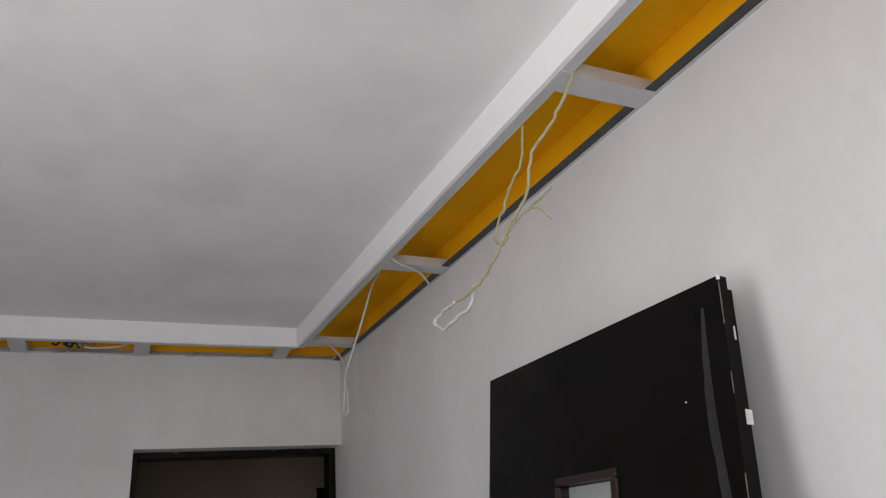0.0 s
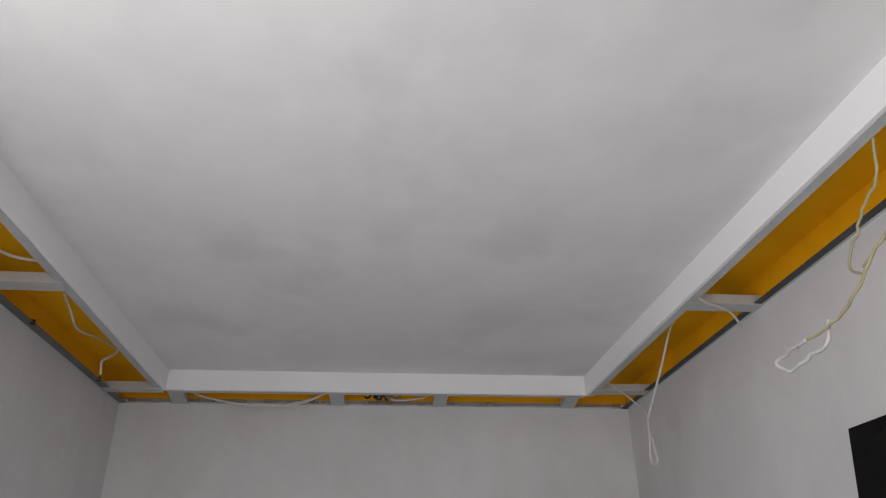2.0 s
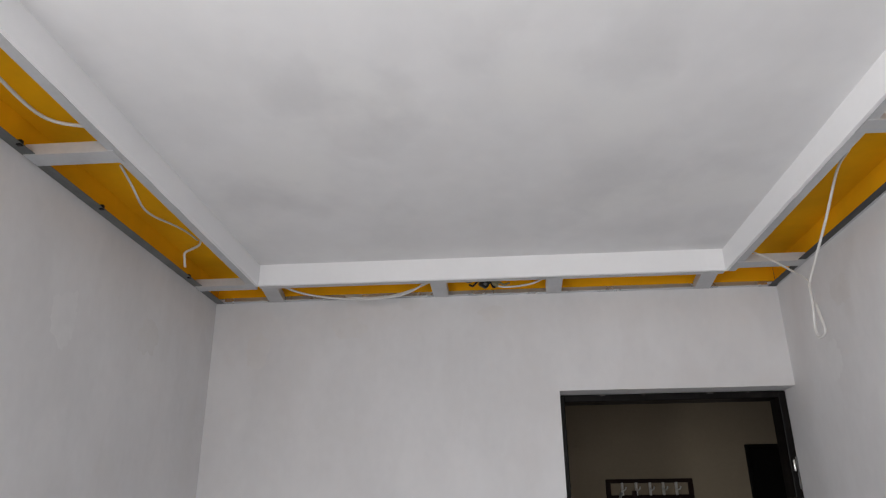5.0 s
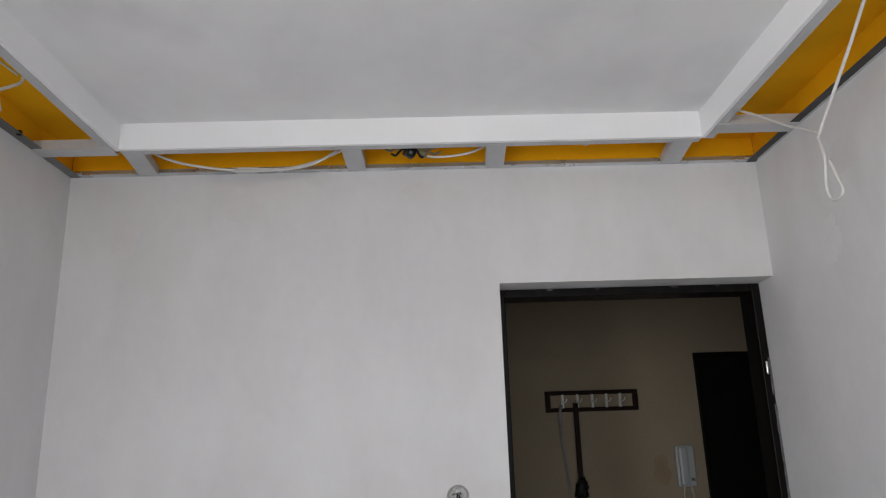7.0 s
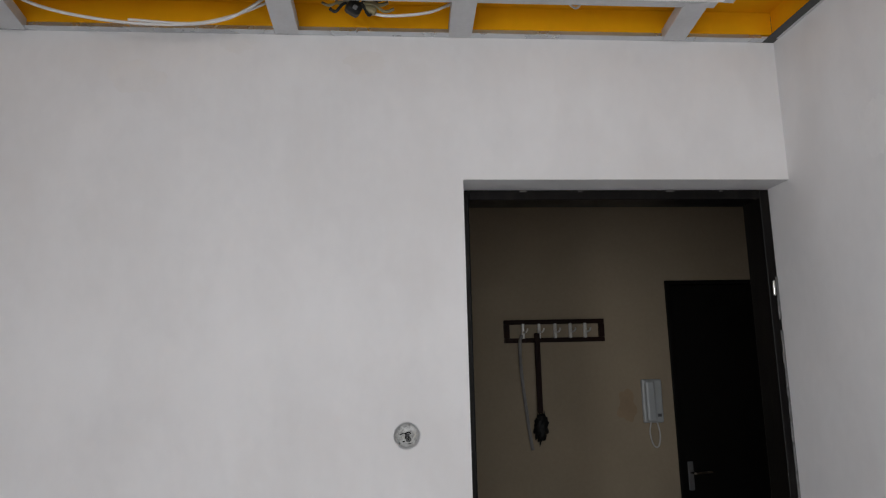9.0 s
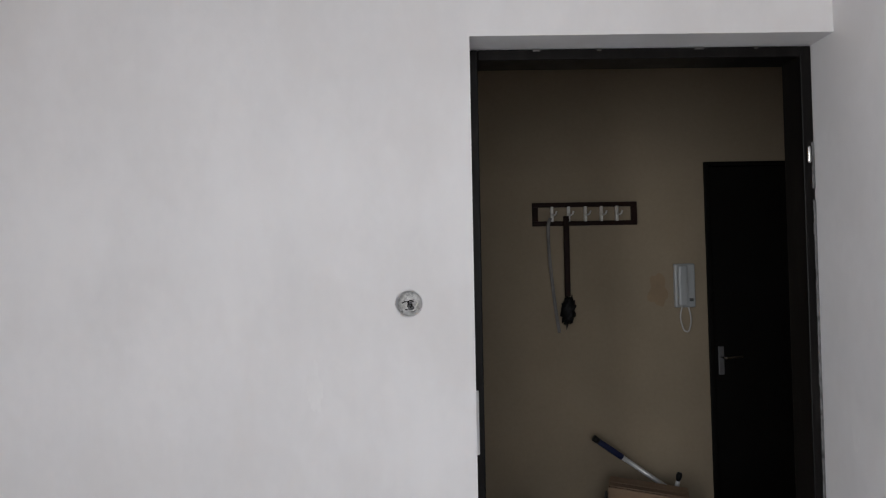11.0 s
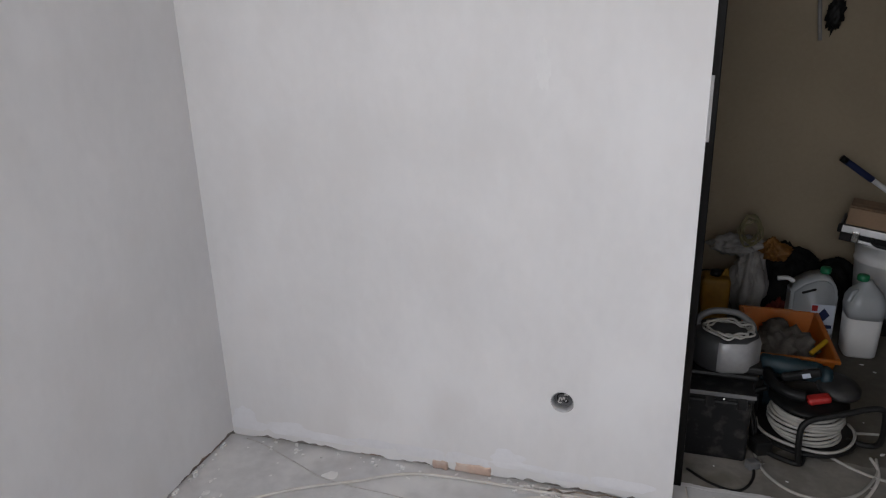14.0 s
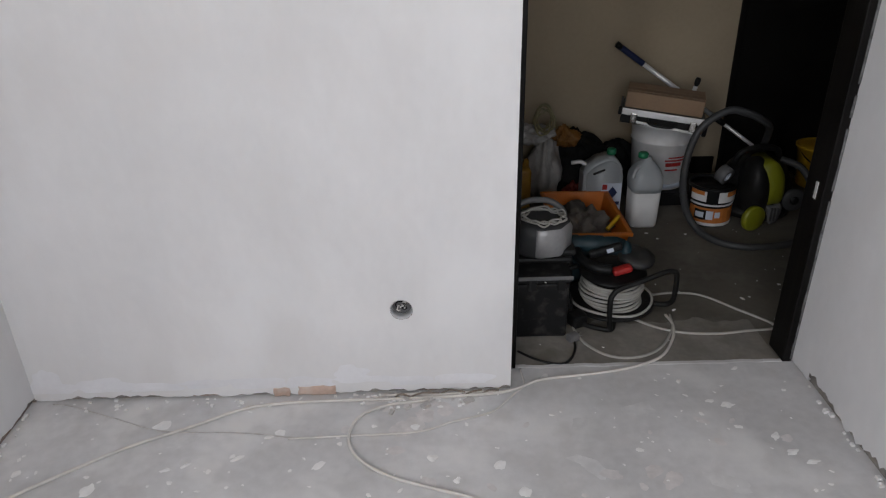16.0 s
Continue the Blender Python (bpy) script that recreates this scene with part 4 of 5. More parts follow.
# ---- door leaf leaning on the right wall ----
def leaning_leaf():
    """A rebated black leaf, 0.85 by 2.07 m, with a small glazed light; built upright, then leaned and turned."""
    ob = thing("door_leaf", 2.0, -2.136, 0, "black lacquered door leaf with small glazed light, leaning on wall", "door leaf")
    ang, yaw = 7.1, 0.0
    m = Matrix.Translation((1.991, -2.136, 0.001)) @ pose(0, 0, 0, 0, ang, 0) @ pose(0, 0, 0, 0, 0, -yaw)
    L, H = 0.409, 2.040
    w0, w1, h0, h1 = -0.094, 0.094, 1.26, 1.752

    def put(name, bm, material, label="", parent=None, smooth=False):
        bmesh.ops.transform(bm, matrix=m, verts=bm.verts)
        return part(name, bm, material, parent or ob, label, smooth)

    bm = bmesh.new()
    for a, b, c, d in ((-L, w0, 0, H), (w1, L, 0, H), (w0, w1, 0, h0), (w0, w1, h1, H)):
        box(0, 0.018, a, b, c, d, bm=bm)
    put("front_panel", bm, M_BLACKLEAF)
    bm = bmesh.new()
    for a, b, c, d in ((-L + 0.014, w0, 0, H - 0.014), (w1, L - 0.014, 0, H - 0.014), (w0, w1, 0, h0), (w0, w1, h1, H - 0.014)):
        box(0.0185, 0.042, a, b, c, d, bm=bm)
    put("rebated_core", bm, M_BLACKLEAF)
    gf = bmesh.new()
    for a, b, c, d in ((w0 - 0.010, w1 + 0.010, h1 - 0.006, h1 + 0.010), (w0 - 0.012, w1 + 0.012, h0 - 0.012, h0 + 0.008), (w0 - 0.012, w0 + 0.008, h0 + 0.008, h1 - 0.008), (w1 - 0.008, w1 + 0.012, h0 + 0.008, h1 - 0.008)):
        box(-0.006, 0.048, a, b, c, d, 0.003, bm=gf)
    glazing = put("glazing_frame", gf, M_REDBROWN, "reddish-brown glazing bead")
    put("pane", box(0.018, 0.023, w0 + 0.008, w1 - 0.008, h0 + 0.008, h1 - 0.008), M_GLASS, "frosted glass pane", glazing)
    put("hinge_plate", box(0.019, 0.036, -L + 0.0125, -L + 0.014, 1.936, 1.960, 0.0005), M_CHROME, "bright hinge plate")
    put("lock_plate", box(0.022, 0.046, -L + 0.0120, -L + 0.014, 1.798, 1.822, 0.0005), M_WHITE, "white sticker on the edge")
    put("corner_chip", box(-0.001, 0.0035, -L - 0.001, -L + 0.004, H - 0.007, H + 0.001, 0.001), M_SPLAT, "chipped pale corner")
    # curved strip that draws the window's sheen near the leaf's edge
    bm = bmesh.new()
    last = None
    for k in range(29):
        zz = 1.995 - k * 0.028
        o = 0.040 + 0.008 * math.sin(min(1.0, k / 12) * 3.0) - 0.0011 * k
        w = 0.020 * min(1.0, 0.35 + k * 0.12) * (1 + 0.2 * noise.noise(Vector((k * 0.6, 2, 0))))
        row = [bm.verts.new((-0.0006, -L + o + w, zz)), bm.verts.new((-0.0016, -L + o + w * 0.5, zz)), bm.verts.new((-0.0006, -L + o, zz))]
        if last:
            bm.faces.new((last[0], last[1], row[1], row[0]))
            bm.faces.new((last[1], last[2], row[2], row[1]))
        last = row
    put("edge_sheen", bm, M_EDGESHEEN, "grey sheen painted as a streak along the leaf's edge", None, True)
    # thin pale slivers painted as highlights on the near arris
    for z0, z1 in ((1.955, 2.03), (1.84, 1.875), (1.62, 1.72)):
        put("edge_glint", box(-0.0006, 0.0009, -L - 0.0004, -L + 0.0009, z0, z1, 0.0002), M_CHIPGLINT, "pale painted highlight on the arris")
    put("paint_speck", box(-0.0012, 0.0, -L + 0.105, -L + 0.1075, 1.845, 1.8475), M_SPLAT, "white paint speck")
    for zz in (1.895, 1.880, 1.73):
        put("paint_speck", box(0.020, 0.0225, -L + 0.0125, -L + 0.014, zz, zz + 0.005), M_SPLAT, "white paint speck")
    return ob


leaning_leaf()

# ---- floor cables ----
def floor_cable(pts, r, material, label):
    return cable([(x, y, r + (0.0005 if y < 0.118 else -0.0035)) for x, y in pts], r, material, label)


floor_cable([(-0.0 + 0.03, -0.47), (0.134, -0.382), (0.231, -0.306), (0.362, -0.214), (0.513, -0.137), (0.641, -0.066), (0.755, -0.043), (0.925, -0.036), (1.095, -0.036), (1.232, -0.032), (1.387, -0.022), (1.46, -0.004), (1.551, 0.041), (1.715, 0.063), (1.848, 0.093), (1.955, 0.150), (2.021, 0.245), (2.05, 0.33), (2.044, 0.40)], 0.0048, M_DUSTYCABLE, "dusty white cable running along the wall into the hall")
floor_cable([(1.70, 0.36), (1.704, 0.30), (1.729, 0.224), (1.790, 0.160), (1.880, 0.150), (1.969, 0.200), (2.042, 0.314), (2.06, 0.40)], 0.0045, M_DIMPVC, "white cable loop beside the reel")
floor_cable([(1.90, 0.40), (1.986, 0.323), (2.072, 0.284), (2.185, 0.273), (2.285, 0.285), (2.40, 0.309), (2.304, 0.432), (2.214, 0.529), (2.114, 0.550), (2.03, 0.54)], 0.0048, M_DIMPVC, "white cable looped out of the reel over the hall floor")
floor_cable([(1.42, -0.50), (1.304, -0.432), (1.197, -0.394), (1.093, -0.351), (1.014, -0.292), (0.976, -0.225), (0.976, -0.155), (1.007, -0.099), (1.08, -0.062), (1.20, -0.045)], 0.0046, M_DUSTYCABLE, "dusty white cable curling across the concrete")
floor_cable([(0.80, -0.196), (0.973, -0.190), (1.165, -0.181), (1.263, -0.143), (1.380, -0.104), (1.456, -0.024), (1.49, 0.02), (1.488, 0.10)], 0.0028, M_DUSTYCABLE, "thin pinkish-white wire on the floor")
floor_cable([(1.05, -0.02), (1.14, -0.014), (1.22, -0.02), (1.32, -0.012), (1.40, -0.016)], 0.004, M_DUSTYCABLE, "short cable end lying at the wall foot")
floor_cable([(1.492, 0.20), (1.55, 0.150), (1.618, 0.124), (1.658, 0.147), (1.685, 0.21), (1.690, 0.28)], 0.0042, M_RUBBER, "black power cord on the hall floor")
floor_cable([(0.06, -0.015), (0.13, -0.03), (0.28, -0.09), (0.44, -0.15), (0.66, -0.165), (0.82, -0.192)], 0.0017, M_STRING, "thin dirty string lying on the concrete")
plug = thing("power_plug", 1.688, 0.27, 0, "grey power plug lying on the hall floor", "plug")
part("body", turned(box(1.665, 1.705, 0.245, 0.275, -0.002, 0.026, 0.006), 1.688, 0.26, 0, 0, 0, 30), M_GREY, plug)
part("prong", turned(tube([(1.700, 0.253, 0.012), (1.722, 0.253, 0.012)], 0.0022, 6, smooth_path=False), 1.688, 0.26, 0, 0, 0, 30), M_CHROME, plug)
part("prong", turned(tube([(1.700, 0.268, 0.012), (1.722, 0.268, 0.012)], 0.0022, 6, smooth_path=False), 1.688, 0.26, 0, 0, 0, 30), M_CHROME, plug)

# ---- black tool case and the machine on it ----
case = thing("tool_case", 1.56, 0.40, 0, "dusty black plastic tool case on the hall floor", "tool case")
part("body", box(1.38, 1.668, 0.285, 0.56, -0.003, 0.205, 0.008), M_CASE, case)
part("lid", box(1.375, 1.674, 0.279, 0.565, 0.209, 0.232, 0.006), M_CASE, case)
part("rim", box(1.373, 1.677, 0.2745, 0.2785, 0.224, 0.238, 0.0015), M_GREY, case, "scuffed grey lid edge")
part("lid_top", box(1.377, 1.674, 0.279, 0.565, 0.2325, 0.2375, 0.002), M_CASE, case)
for x in (1.53, 1.625):
    part("latch", box(x, x + 0.028, 0.272, 0.279, 0.185, 0.226, 0.003), M_CASE, case)
for x in (1.555, 1.585, 1.63):
    part("rivet", lathe([(0.0001, -0.004), (0.004, -0.002), (0.004, 0.002)], x, 0.2775, 0.216, 10, axis="y"), M_CHROME, case)
part("foot", box(1.62, 1.66, 0.29, 0.33, -0.004, -0.002), M_RUBBER, case)

comp = thing("spray_unit", 1.585, 0.45, 0.238, "silver and black portable paint spray unit on tool case", "machine")
part("base", box(1.475, 1.690, 0.36, 0.545, 0.239, 0.262, 0.01), M_BLACK, comp)
part("barrel", lathe([(0.094, 0), (0.101, 0.008), (0.104, 0.06), (0.103, 0.098), (0.088, 0.112), (0.06, 0.116)], 1.585, 0.452, 0.262, 40), M_HOSE, comp, "dark grey barrel", True)
bm = bmesh.new()
cols = []
for i in range(5):
    a = radians((-104, -96, -58, -18, 6)[i])
    flat = (0.106, 0.112, 0.114, 0.112, 0.106)[i]
    cols.append([bm.verts.new((1.585 + r * flat * math.cos(a), 0.452 + r * flat * math.sin(a), 0.262 + h)) for r, h in ((0.95, 0.006), (1.0, 0.014), (1.0, 0.092), (0.93, 0.106))])
for p, q in zip(cols, cols[1:]):
    for k in range(3):
        bm.faces.new((p[k], q[k], q[k + 1], p[k + 1]))
part("metal_shell", bm, M_SHELL, comp, "bright silver front shell", True)
part("motor_foot", box(1.60, 1.70, 0.37, 0.44, 0.2625, 0.285, 0.006), M_BLACK, comp)
part("handle", tube([(1.50, 0.47, 0.355), (1.505, 0.48, 0.395), (1.55, 0.49, 0.418), (1.62, 0.49, 0.415), (1.665, 0.48, 0.385), (1.672, 0.47, 0.35)], 0.011, 10), M_GREY, comp, "", True)
pts = []
for i in range(44):
    a = i * 0.42
    r = 0.070 + 0.010 * math.sin(i * 1.9)
    pts.append((1.592 + r * math.cos(a), 0.425 + r * 0.9 * math.sin(a), 0.382 + 0.020 * i / 64 + 0.005 * math.sin(i * 2.7)))
tagged(part("cable_coil", tube(pts, 0.0036, 6, 4), M_DIMPVC, None, "", True), "coil of dusty white cable lying on the spray unit", "cable")

# ---- cable reel with its tube stand ----
reel = thing("cable_reel", 1.86, 0.47, 0, "black cable reel wound with white cable, tube stand", "cable reel")
RX, RY = 1.86, 0.475
part("lower_flange", lathe([(0.03, 0), (0.150, 0.0), (0.157, 0.005), (0.157, 0.011), (0.150, 0.014), (0.03, 0.014)], RX, RY, 0.022, 48), M_BLACK, reel, "", True)
part("drum", lathe([(0.07, 0), (0.07, 0.10)], RX, RY, 0.036, 32), M_BLACK, reel)
part("upper_flange", lathe([(0.03, 0), (0.112, 0.0), (0.119, 0.005), (0.119, 0.011), (0.105, 0.016), (0.05, 0.022), (0.02, 0.022)], RX, RY, 0.136, 48), M_BLACK, reel, "", True)
for k in range(9):
    z = 0.041 + k * 0.0105
    ph = k * 0.9
    ring = [(RX + (0.108 + 0.006 * math.sin(ph + i * 0.5) - 0.0016 * abs(k - 3)) * math.cos(i * 0.3307), RY + (0.108 + 0.006 * math.sin(ph + i * 0.5) - 0.0016 * abs(k - 3)) * math.sin(i * 0.3307), z + 0.004 * math.sin(i * 0.33 + ph)) for i in range(20)]
    part("wound_cable", tube(ring, 0.0054, 6, 4), M_DIMPVC, reel, "", True)
part("loose_turn", tube([(RX + 0.146 * math.cos(a * 0.3), RY + 0.146 * math.sin(a * 0.3), 0.043 + 0.004 * math.sin(a)) for a in range(10, 23)], 0.005, 6, 4), M_DIMPVC, reel, "slack turn of white cable", True)
part("tube_handle", tube([(1.822, 0.30, 0.008), (1.816, 0.30, 0.05), (1.814, 0.305, 0.115), (1.822, 0.31, 0.143), (1.85, 0.318, 0.162), (1.93, 0.335, 0.182), (2.00, 0.352, 0.200), (2.035, 0.36, 0.200), (2.052, 0.368, 0.178), (2.060, 0.385, 0.10), (2.058, 0.40, 0.055), (2.035, 0.415, 0.036), (1.98, 0.44, 0.030)], 0.0095, 12, 8), M_RUBBER, reel, "bent black tube stand", True)
part("stand_foot", tube([(1.715, 0.36, 0.008), (1.77, 0.32, 0.008), (1.822, 0.30, 0.010), (1.84, 0.33, 0.02)], 0.009, 10), M_RUBBER, reel, "", True)
part("stand_foot", tube([(1.70, 0.42, 0.010), (1.694, 0.47, 0.06), (1.70, 0.50, 0.13), (1.74, 0.51, 0.15)], 0.009, 10), M_RUBBER, reel, "", True)

# ---- hammer drill on the reel ----
drill = thing("power_drill", 1.86, 0.47, 0.158, "teal and black power drill with red switch on reel", "power drill")
part("motor_body", turned(lathe([(0.018, -0.12), (0.028, -0.112), (0.030, -0.09), (0.027, -0.084), (0.032, -0.05), (0.034, 0.0), (0.030, 0.006), (0.032, 0.02), (0.034, 0.05), (0.030, 0.07)], 1.83, 0.55, 0.212, 24, axis="x"), 1.83, 0.55, 0.21, 0, 4, -6), M_TEAL, drill, "", True)
part("gear_housing", turned(lathe([(0.030, 0.0), (0.034, 0.012), (0.030, 0.030), (0.012, 0.036)], 1.90, 0.54, 0.205, 20, axis="x"), 1.83, 0.55, 0.21, 0, 4, -6), M_TEAL, drill, "", True)
part("grip", tube([(1.735, 0.53, 0.20), (1.75, 0.47, 0.19), (1.79, 0.43, 0.182), (1.84, 0.42, 0.178)], 0.019, 12), M_BLACK, drill, "black rubber grip", True)
part("side_handle", turned(box(1.775, 1.895, 0.486, 0.512, 0.196, 0.226, 0.010, seg=3), 1.82, 0.5, 0.21, 0, -20, -6), M_CASE, drill, "dusty black angled handle")
part("badge", turned(box(1.838, 1.862, 0.4835, 0.4858, 0.204, 0.220, 0.001), 1.82, 0.5, 0.21, 0, -20, -6), M_LABEL, drill, "pale badge with unreadable marks")
part("guard_disc", turned(lathe([(0.012, -0.016), (0.060, -0.014), (0.068, -0.004), (0.066, 0.010), (0.040, 0.020), (0.012, 0.024)], 1.950, 0.515, 0.178, 32), 1.950, 0.515, 0.178, 10, 8, 0), M_GREYDARK, drill, "dusty dark grey round guard", True)
part("switch", turned(box(1.845, 1.915, 0.412, 0.450, 0.160, 0.184, 0.009), 1.88, 0.43, 0.17, 0, -12, 8), M_RED, drill, "red switch lever")
part("cord", tube([(1.735, 0.53, 0.20), (1.70, 0.52, 0.19), (1.69, 0.47, 0.12), (1.705, 0.42, 0.06), (1.70, 0.37, 0.012)], 0.005, 8), M_RUBBER, drill, "", True)

# ---- blue-green tool case behind the reel ----
blue = thing("tool_box", 1.83, 0.70, 0, "small teal plastic tool box beside orange crate", "tool box")
part("body", turned(box(1.73, 1.98, 0.655, 0.755, -0.003, 0.10, 0.012), 1.85, 0.70, 0, 0, 0, 6), M_TEAL, blue)
part("lid", turned(box(1.725, 1.985, 0.650, 0.760, 0.103, 0.128, 0.010), 1.85, 0.70, 0, 0, 0, 6), M_TEAL, blue)
part("handle", tube([(1.80, 0.70, 0.124), (1.81, 0.70, 0.148), (1.86, 0.705, 0.152), (1.90, 0.71, 0.148), (1.91, 0.71, 0.124)], 0.007, 8), M_BLACK, blue, "", True)

# ---- orange crate ----
def crate():
    ob = thing("storage_crate", 1.88, 1.02, 0, "orange plastic crate filled with dusty rags", "crate")
    x0, x1, y0, y1, h, t = 1.72, 2.005, 0.80, 1.235, 0.135, 0.006

    def flare(z):
        return 0.025 * (1 - z / h)

    def wall(a, b, inner):
        bm = bmesh.new()
        rows = []
        for z in (0.0, h):
            f = flare(z)
            rows.append([Vector((p[0] - math.copysign(f, p[0] - 1.8625), p[1] - math.copysign(f, p[1] - 1.0175), z)) for p in (a, b)])
        n = Vector((inner[0] * t, inner[1] * t, 0))
        outer = [bm.verts.new(q) for q in (rows[0][0], rows[0][1], rows[1][1], rows[1][0])]
        inn = [bm.verts.new(q + n) for q in (rows[0][0], rows[0][1], rows[1][1], rows[1][0])]
        bm.faces.new(outer)
        bm.faces.new(inn[::-1])
        for i in range(4):
            j = (i + 1) % 4
            bm.faces.new((outer[i], outer[j], inn[j], inn[i]))
        part("side", bm, M_ORANGE, ob)

    wall((x0, y0), (x1, y0), (0, 1))
    wall((x1, y0), (x1, y1), (-1, 0))
    wall((x1, y1), (x0, y1), (0, -1))
    wall((x0, y1), (x0, y0), (1, 0))
    part("bottom", box(x0 + 0.025, x1 - 0.025, y0 + 0.025, y1 - 0.025, -0.003, 0.005), M_ORANGE, ob)
    bm = bmesh.new()
    for a, b, c, d in ((x0 - 0.012, x1 + 0.012, y0 - 0.012, y0 + 0.004), (x0 - 0.012, x1 + 0.012, y1 - 0.004, y1 + 0.012), (x0 - 0.012, x0 + 0.004, y0 + 0.004, y1 - 0.004), (x1 - 0.004, x1 + 0.012, y0 + 0.004, y1 - 0.004)):
        box(a, b, c, d, h - 0.012, h + 0.003, 0.003, bm=bm)
    part("rim", bm, M_ORANGE, ob)
    return ob


crate()
tagged(part("rag", blob(1.855, 0.99, 0.075, 0.10, 0.15, 0.075, 3.0, 0.5, 7.0, 0.006), M_RUBBLE, None, "", True), "dusty grey rag bundled in the orange crate", "rag")
tagged(part("trowel_handle", tube([(1.93, 0.86, 0.125), (1.965, 0.90, 0.140), (1.99, 0.93, 0.150)], 0.009, 10), M_YPLASTIC, None, "", True), "yellow tool handle on the crate's edge", "tool")

# ---- canisters ----
jug = thing("canister", 1.985, 1.30, 0, "milky plastic canister with green cap and blue-red label", "canister", "canisters")
bm = prism([(1.905, -0.003), (2.082, -0.003), (2.082, 0.222), (2.062, 0.272), (2.030, 0.290), (1.995, 0.286), (1.945, 0.262), (1.905, 0.222)], -1.365, -1.235)
for v in bm.verts:
    v.co = (v.co.x, -v.co.z, v.co.y)
bmesh.ops.bevel(bm, geom=list(bm.edges), offset=0.014, segments=3, affect="EDGES")
part("body", bm, M_MILK, jug, "", True)
# no real opening: a solid black block draws the slot's shade
part("grip_slot_shade", turned(box(1.938, 2.000, 1.2335, 1.26, 0.222, 0.238, 0.006), 1.97, 1.25, 0.23, 0, -22, 0), M_BLACK, jug, "black inlay for the shade in the moulded grip's slot")
part("spout", tube([(1.915, 1.285, 0.250), (1.89, 1.28, 0.264), (1.850, 1.275, 0.262)], 0.0095, 10), M_BUCKET, jug, "pale pouring spout", True)
part("seam", box(1.904, 1.9065, 1.255, 1.345, 0.02, 0.21, 0.001), M_MILK, jug)
part("cap", lathe([(0.019, 0), (0.021, 0.003), (0.021, 0.022), (0.018, 0.026)], 2.035, 1.31, 0.288, 24), M_GREENCAP, jug, "green screw cap", True)
lab = part("label", box(1.985, 2.076, 1.2325, 1.2345, 0.045, 0.175, 0.0005), M_LABEL, jug, "pale blue paper label")
bm = prism([(2.035, 0.160), (2.058, 0.130), (2.035, 0.100), (2.012, 0.130)], 1.2312, 1.2323)
for v in bm.verts:
    v.co = (v.co.x, v.co.z, v.co.y)
part("print_diamond", bm, M_BLUE, lab)
part("print_bar", box(1.99, 2.07, 1.2312, 1.2323, 0.070, 0.086), M_BLUE, lab)
part("print_bar", box(1.99, 2.06, 1.2312, 1.2323, 0.052, 0.062), M_BLUE, lab)
part("print_corner", box(1.988, 2.010, 1.2312, 1.2323, 0.145, 0.170), M_RED, lab)

bottle = thing("canister", 2.165, 1.19, 0, "milky plastic bottle with green cap, half full of white liquid", "canister", "canisters")
BX, BY = 2.165, 1.19


def squarish(sizes, x, y, n=32):
    """Rounded-square sections stacked into a bottle."""
    bm = bmesh.new()
    rings = []
    for half, z, power in sizes:
        ring = []
        for i in range(n):
            a = 2 * math.pi * i / n
            c, s = math.cos(a), math.sin(a)
            k = (abs(c) ** power + abs(s) ** power) ** (-1 / power)
            ring.append(bm.verts.new((x + half * k * c, y + half * k * s, z)))
        rings.append(ring)
    for a, b in zip(rings, rings[1:]):
        for i in range(n):
            j = (i + 1) % n
            bm.faces.new((a[i], a[j], b[j], b[i]))
    bm.faces.new(rings[0][::-1])
    bm.faces.new(rings[-1])
    return bm


part("body", squarish([(0.066, 0.1655, 5), (0.070, 0.20, 5), (0.069, 0.235, 4.5), (0.058, 0.262, 3.5), (0.036, 0.290, 2.4), (0.021, 0.305, 2), (0.019, 0.312, 2)], BX, BY), M_MILK, bottle, "", True)
part("filled_part", squarish([(0.055, -0.003, 5), (0.061, 0.006, 5), (0.063, 0.05, 5), (0.0655, 0.165, 5)], BX, BY), M_LIQUID, bottle, "white liquid showing through the plastic", True)
part("grip", tube([(BX - 0.03, BY - 0.02, 0.275), (BX - 0.055, BY - 0.04, 0.27), (BX - 0.07, BY - 0.05, 0.235)], 0.009, 8), M_MILK, bottle, "", True)
part("cap", lathe([(0.020, 0), (0.022, 0.003), (0.022, 0.020), (0.018, 0.024)], BX - 0.02, BY, 0.311, 24), M_GREENCAP, bottle, "green screw cap", True)

# ---- white bucket, case and cardboard box stacked by the wall ----
plinth = thing("storage_box", 2.34, 1.52, 0, "low black plastic box under the white bucket", "box")
part("body", box(2.17, 2.53, 1.37, 1.70, -0.003, 0.055, 0.006), M_BLACK, plinth)
part("lid", box(2.165, 2.535, 1.365, 1.705, 0.0555, 0.064, 0.003), M_BLACK, plinth)
bucket = thing("bucket", 2.335, 1.52, 0.064, "large white plastic bucket with red print", "bucket")
QX, QY = 2.330, 1.525
part("body", lathe([(0.122, 0), (0.126, 0.006), (0.142, 0.22), (0.146, 0.225), (0.146, 0.232), (0.143, 0.236), (0.150, 0.305), (0.158, 0.307), (0.158, 0.318), (0.148, 0.318), (0.138, 0.30), (0.118, 0.01)], QX, QY, 0.065, 48), M_BUCKET, bucket, "", True)
part("base_band", lathe([(0.131, 0.012), (0.133, 0.012), (0.135, 0.032), (0.132, 0.032)], QX, QY, 0.065, 48), M_LABEL, bucket, "", True)


